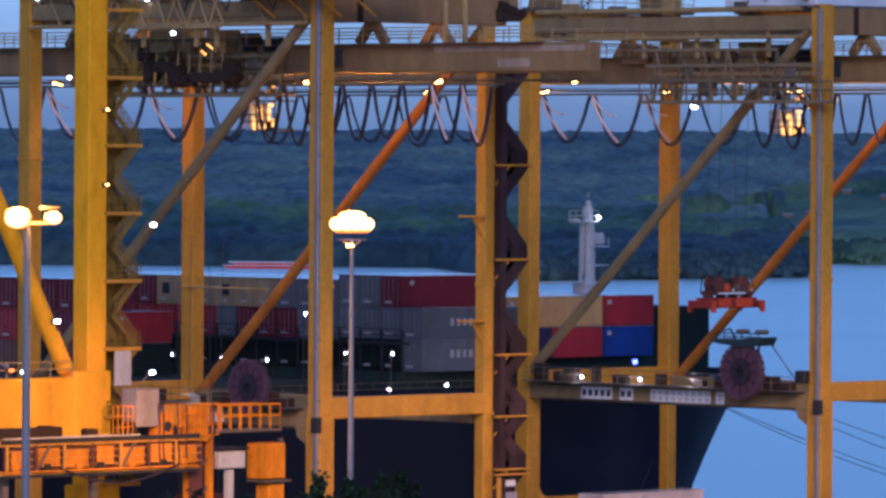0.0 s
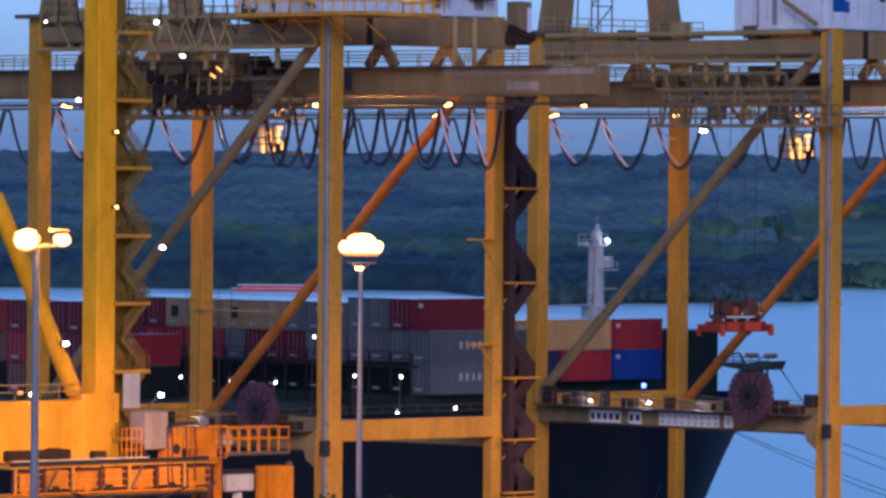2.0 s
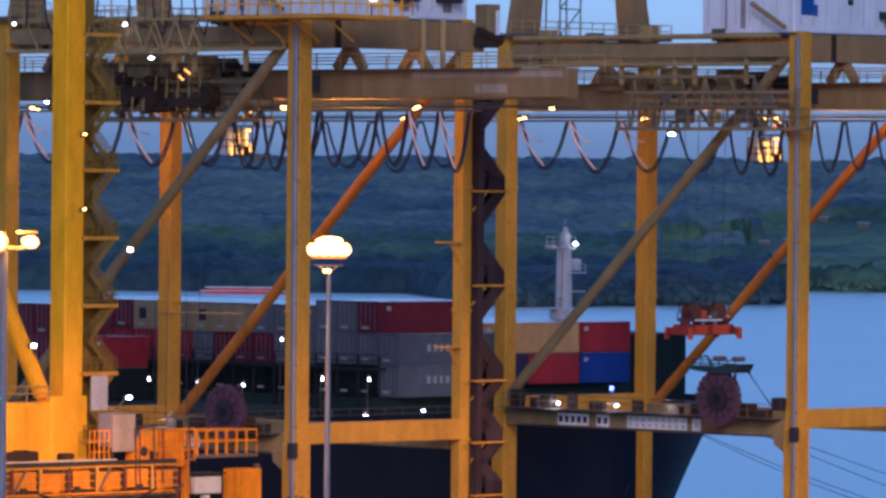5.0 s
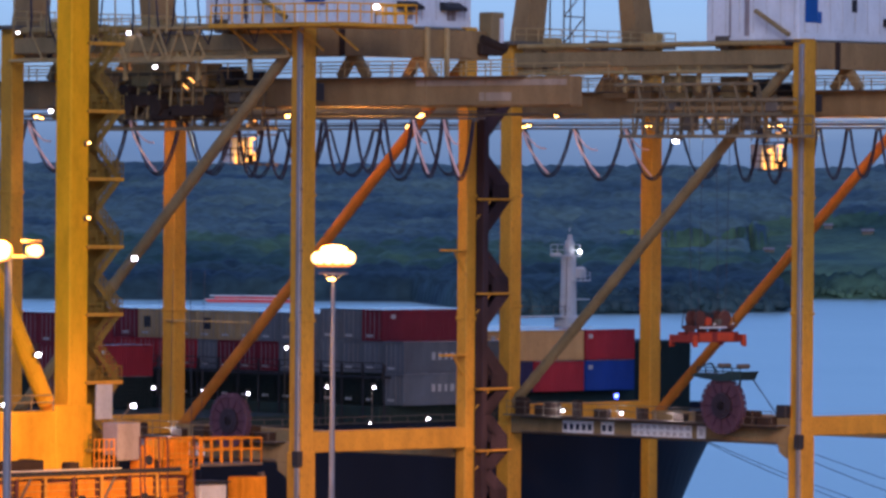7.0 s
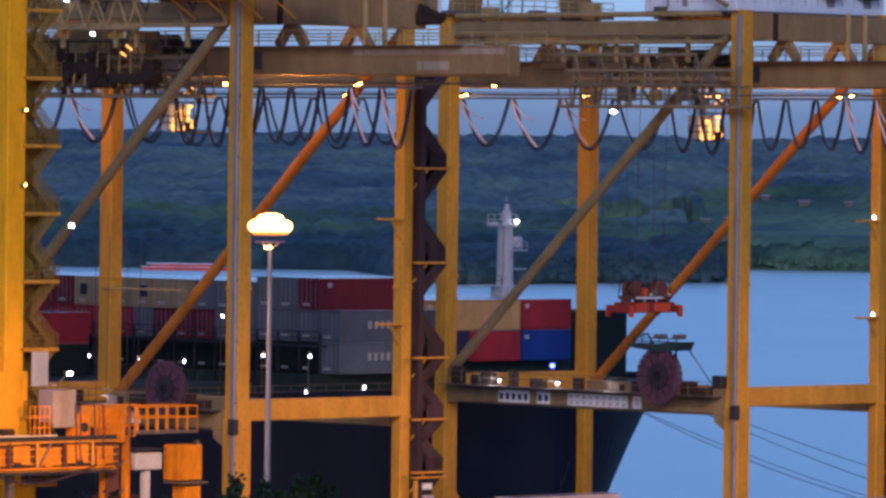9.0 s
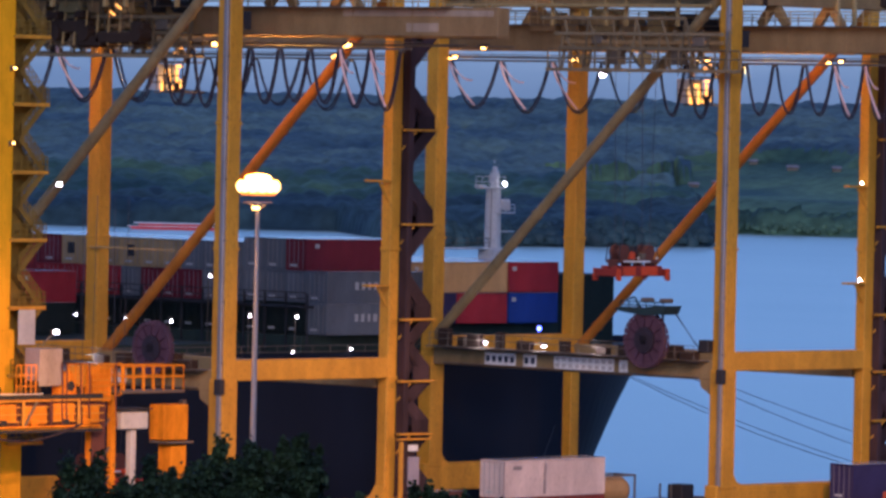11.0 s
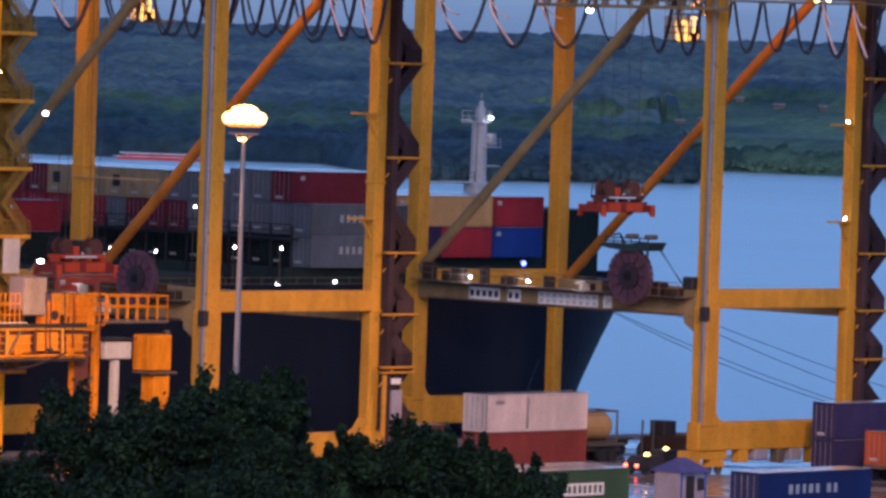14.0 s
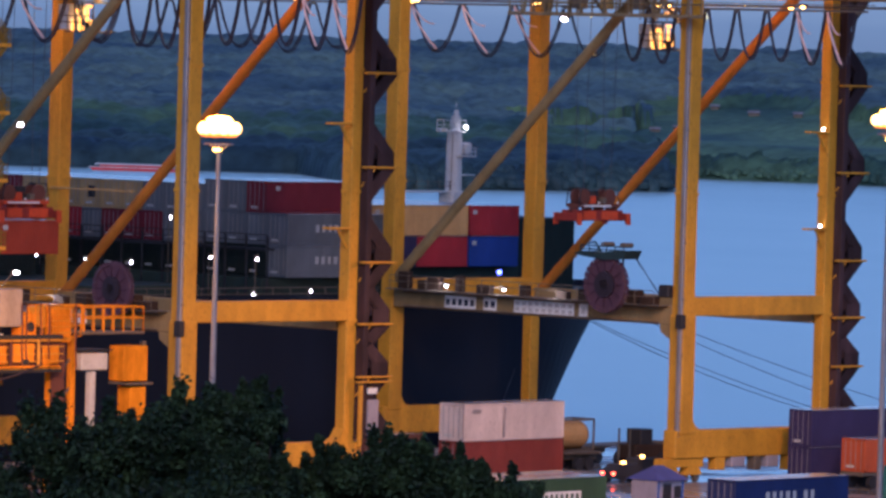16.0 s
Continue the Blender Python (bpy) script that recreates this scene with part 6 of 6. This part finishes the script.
# ---- lamp posts ----
def lamp_post(at, height):
    top = thing("lamp_post", "tall galvanised floodlight post with glowing orange sodium lamps", "lamp post", "lamp posts", at=at)
    part("pole", Shape().tube((0, 0, 0), (0, 0, height), 0.24, 14, 0.14), galvanised, top)
    part("base_plate", Shape().box((0, 0, 0.1), (1.2, 1.2, 0.2)), concrete, top)
    ring = Shape().hoop((0, 0, height), 0.9, 0.06)
    for i in range(4):
        a = math.pi * i / 2
        ring.tube((0, 0, height - 0.5), (math.cos(a) * 0.9, math.sin(a) * 0.9, height), 0.05, 6)
    part("head_frame", ring, galvanised, top)
    for i in range(20):
        low = i < 12
        a = math.pi * i / 6 if low else math.pi * (i - 12) / 4 + 0.3
        z, r_, size = (height + 0.98, 0.86, 0.42) if low else (height + 1.42, 0.42, 0.3)
        ca, sa = math.cos(a), math.sin(a)
        lamp = part("floodlight", Shape().tube((ca * (r_ - 0.35), sa * (r_ - 0.35), z + 0.12), (ca * (r_ + 0.1), sa * (r_ + 0.1), z), size * 0.5, 14, size), galvanised, top)
        part("lens", Shape().ball((ca * (r_ + 0.16), sa * (r_ + 0.16), z), size, 14, 0.95), lamp_core, lamp, "white-hot sodium lamp glass")
    # glowing rings added to edge the lamp head with orange glare
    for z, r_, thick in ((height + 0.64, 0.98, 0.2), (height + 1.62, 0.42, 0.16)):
        part("glare_ring", Shape().hoop((0, 0, z), r_, thick), lamp_glow, top, "glowing ring added for the lamp's orange glare")
    part("side_lamp", Shape().box((-0.45, -0.3, height - 0.35), (0.5, 0.25, 0.18), cut=0.07), amber_glow, top, "small glowing amber lamp")
    return top


def twin_lamp_post(at, height):
    top = thing("lamp_post", "galvanised twin-arm lamp post with a glowing orange lamp", "lamp post", "lamp posts", at=at)
    part("pole", Shape().tube((0, 0, 0), (0, 0, height), 0.28, 14, 0.22), galvanised, top)
    part("base_plate", Shape().box((0, 0, 0.1), (1.2, 1.2, 0.2)), concrete, top)
    part("cross_arm", Shape().box((0.6, 0, height), (3.6, 0.2, 0.2)), galvanised, top)
    for x, r_ in ((-0.9, 0.85), (2.0, 0.5)):
        lamp = part("floodlight", Shape().box((x, 0.1, height + 0.4), (r_ * 1.2, 0.8, r_ * 1.1), cut=0.12), galvanised, top)
        # glowing ball behind the glass, added as an orange glare edge
        part("glare_rim", Shape().ball((x - 0.1, -0.3, height + 0.35), r_ * 0.98, 16, 0.8), lamp_glow, lamp, "glowing rim added for the lamp's orange glare")
        part("lens", Shape().ball((x - 0.22, -0.42, height + 0.35), r_ * 0.9, 16, 0.78), lamp_core, lamp, "white-hot sodium lamp glass")
    part("lamp_housing", Shape().box((2.1, 0.3, height + 0.95), (1.3, 0.6, 0.18), cut=0.06), dull_steel, top)
    return top


POSTS = ((-89.1, -40.0, 27.5), (-116.1, -40.0, 27.9), (-23.6, -40.0, 28.9))
for x, y, z in POSTS:
    if x < -100:
        twin_lamp_post(pose(x, y, 0), z - 0.2)
    else:
        lamp_post(pose(x, y, 0), z - 0.9)
    for shape, power in (("SPOT", 36000), ("POINT", 3600)):
        d_ = bpy.data.lights.new("sodium_light", shape)
        d_.energy, d_.color, d_.shadow_soft_size = power, ORANGE, 1.2
        ob = new("sodium_light", d_)
        ob.location = (x, y, z + 2.2)
        if shape == "SPOT":
            d_.spot_size, d_.spot_blend = radians(168), 0.3

# working lights under the crane girders and on their walkways
for x, y in ((-49.0, 5.0), (-49.0, 16.0), (-49.0, 30.0), (4.5, 4.0), (4.5, 20.0), (4.5, 42.0)):
    d_ = bpy.data.lights.new("girder_light", "POINT")
    d_.energy, d_.color, d_.shadow_soft_size = 1500, (1.0, 0.5, 0.08), 0.3
    ob = new("girder_light", d_)
    ob.location = (x + 3.2, y, 36.4)
for x in (-54.0, -0.5):
    for y in (12.2, 18.4, 24.9):
        d_ = bpy.data.lights.new("walkway_light", "POINT")
        d_.energy, d_.color, d_.shadow_soft_size = 90, (1.0, 0.95, 0.85), 0.25
        ob = new("walkway_light", d_)
        ob.location = (x - 1.9, y, 14.2)

d_ = bpy.data.lights.new("gallery_light", "POINT")
d_.energy, d_.color, d_.shadow_soft_size = 750, ORANGE, 0.3
ob = new("gallery_light", d_)
ob.location = (-78.0, -10.5, 14.2)

# ---- trees ----
def tree(at, height, crown, seed, label):
    r_ = np.random.default_rng(seed)
    top = thing("broadleaf_tree", label, "tree", "trees before the yard", at=at)
    s = Shape()
    p = Vector((0, 0, 0))
    for i in range(5):
        q = Vector((r_.normal() * 0.25, r_.normal() * 0.25, height * 0.55 * (i + 1) / 5))
        s.tube(p, q, 0.42 - 0.05 * i, 9, 0.37 - 0.05 * i)
        p = q
    trunk = part("trunk", s, bark, top)
    tips = []
    for i in range(9):
        a = 2 * math.pi * i / 9 + r_.normal() * 0.2
        q = Vector((math.cos(a) * crown * 0.6, math.sin(a) * crown * 0.6, height * 0.72 + crown * (0.7 * r_.random() - 0.4)))
        part("limb", Shape().tube((0, 0, height * (0.35 + 0.2 * r_.random())), q, 0.16, 7, 0.06), bark, trunk)
        tips.append(q)
    cs, rs = [], []
    for i in range(54):
        u = r_.normal(size=3)
        u /= np.linalg.norm(u)
        rad = crown * (0.45 + 0.62 * r_.random())
        c = np.array((u[0] * rad, u[1] * rad, height * 0.72 + u[2] * rad * 0.75))
        rr = crown * r_.uniform(0.16, 0.36)
        cs.append(c)
        rs.append(np.array((rr, rr, rr * 0.8)))
        if u[2] > 0.2 and i % 2:
            tip = c + u * rr * 0.9
            cs.append(tip + (0, 0, 0.35))
            rs.append(np.array((rr * 0.35, rr * 0.35, rr * 0.7)))
    v_, f_ = leaf_cloud(cs, rs, 330, 0.15, r_)
    cloud_object("crown", v_, f_, leaf_near, "dark green leafy crown", "", parent=top)
    return top


def ahead(d, x):
    p = EYE + VIEW * d + SIDE * x
    return pose(p.x, p.y, 0)


for i, (d, x, h_, c_) in enumerate(((286, -19.0, 12.4, 4.2), (284, -15.6, 17.0, 3.3), (283, -12.6, 18.0, 2.8), (281, -9.6, 20.2, 2.6), (282, -8.4, 19.6, 2.2), (280, -7.1, 22.0, 1.4), (276, -7.4, 15.4, 3.0), (274, -8.9, 14.2, 3.2), (273, -6.2, 12.6, 3.2),
                                    (284, -4.4, 16.4, 2.0), (283, -2.5, 18.2, 1.8), (283, -0.2, 17.7, 2.2), (282, 2.4, 17.6, 1.8), (281, 4.2, 16.4, 1.6), (280, 5.5, 14.6, 1.4), (278, -7.7, 18.0, 1.9), (278, -6.5, 17.4, 1.7),
                                    (270, -16, 11.6, 4.6), (272, -10, 13.2, 4.2), (272, -4, 12.0, 4.0), (274, 1.0, 12.0, 3.6), (276, 4.4, 10.8, 2.6))):
    tree(ahead(d, x), h_, c_, 10 + i, "dark green broadleaf tree in front of the container yard")


# ---- motion ----
def motions():
    run = ((0.0, 22.0, 0.0, 1.2), (11.2, 22.0, 0.0, 1.2), (12.0, 22.0, 0.0, 3.9), (12.5, 22.1, 0.2, 6.9), (13.0, 22.3, 0.4, 9.8), (14.0, 23.3, 1.6, 12.0), (14.5, 24.2, 2.5, 13.2),
           (15.0, 25.2, 3.5, 14.5), (15.5, 26.2, 4.5, 16.1), (16.0, 27.2, 5.6, 16.8))
    walk(spreader_a, [(t, pose(-45.7, y, z + 2.62)) for t, y, _, z in run])
    walk(load, [(t, pose(-48.73, y - 1.22, z)) for t, y, _, z in run])
    walk(trolley_a, [(t, pose(-45.7, 18.6 + k, 38.9)) for t, _, k, _ in run])


motions()
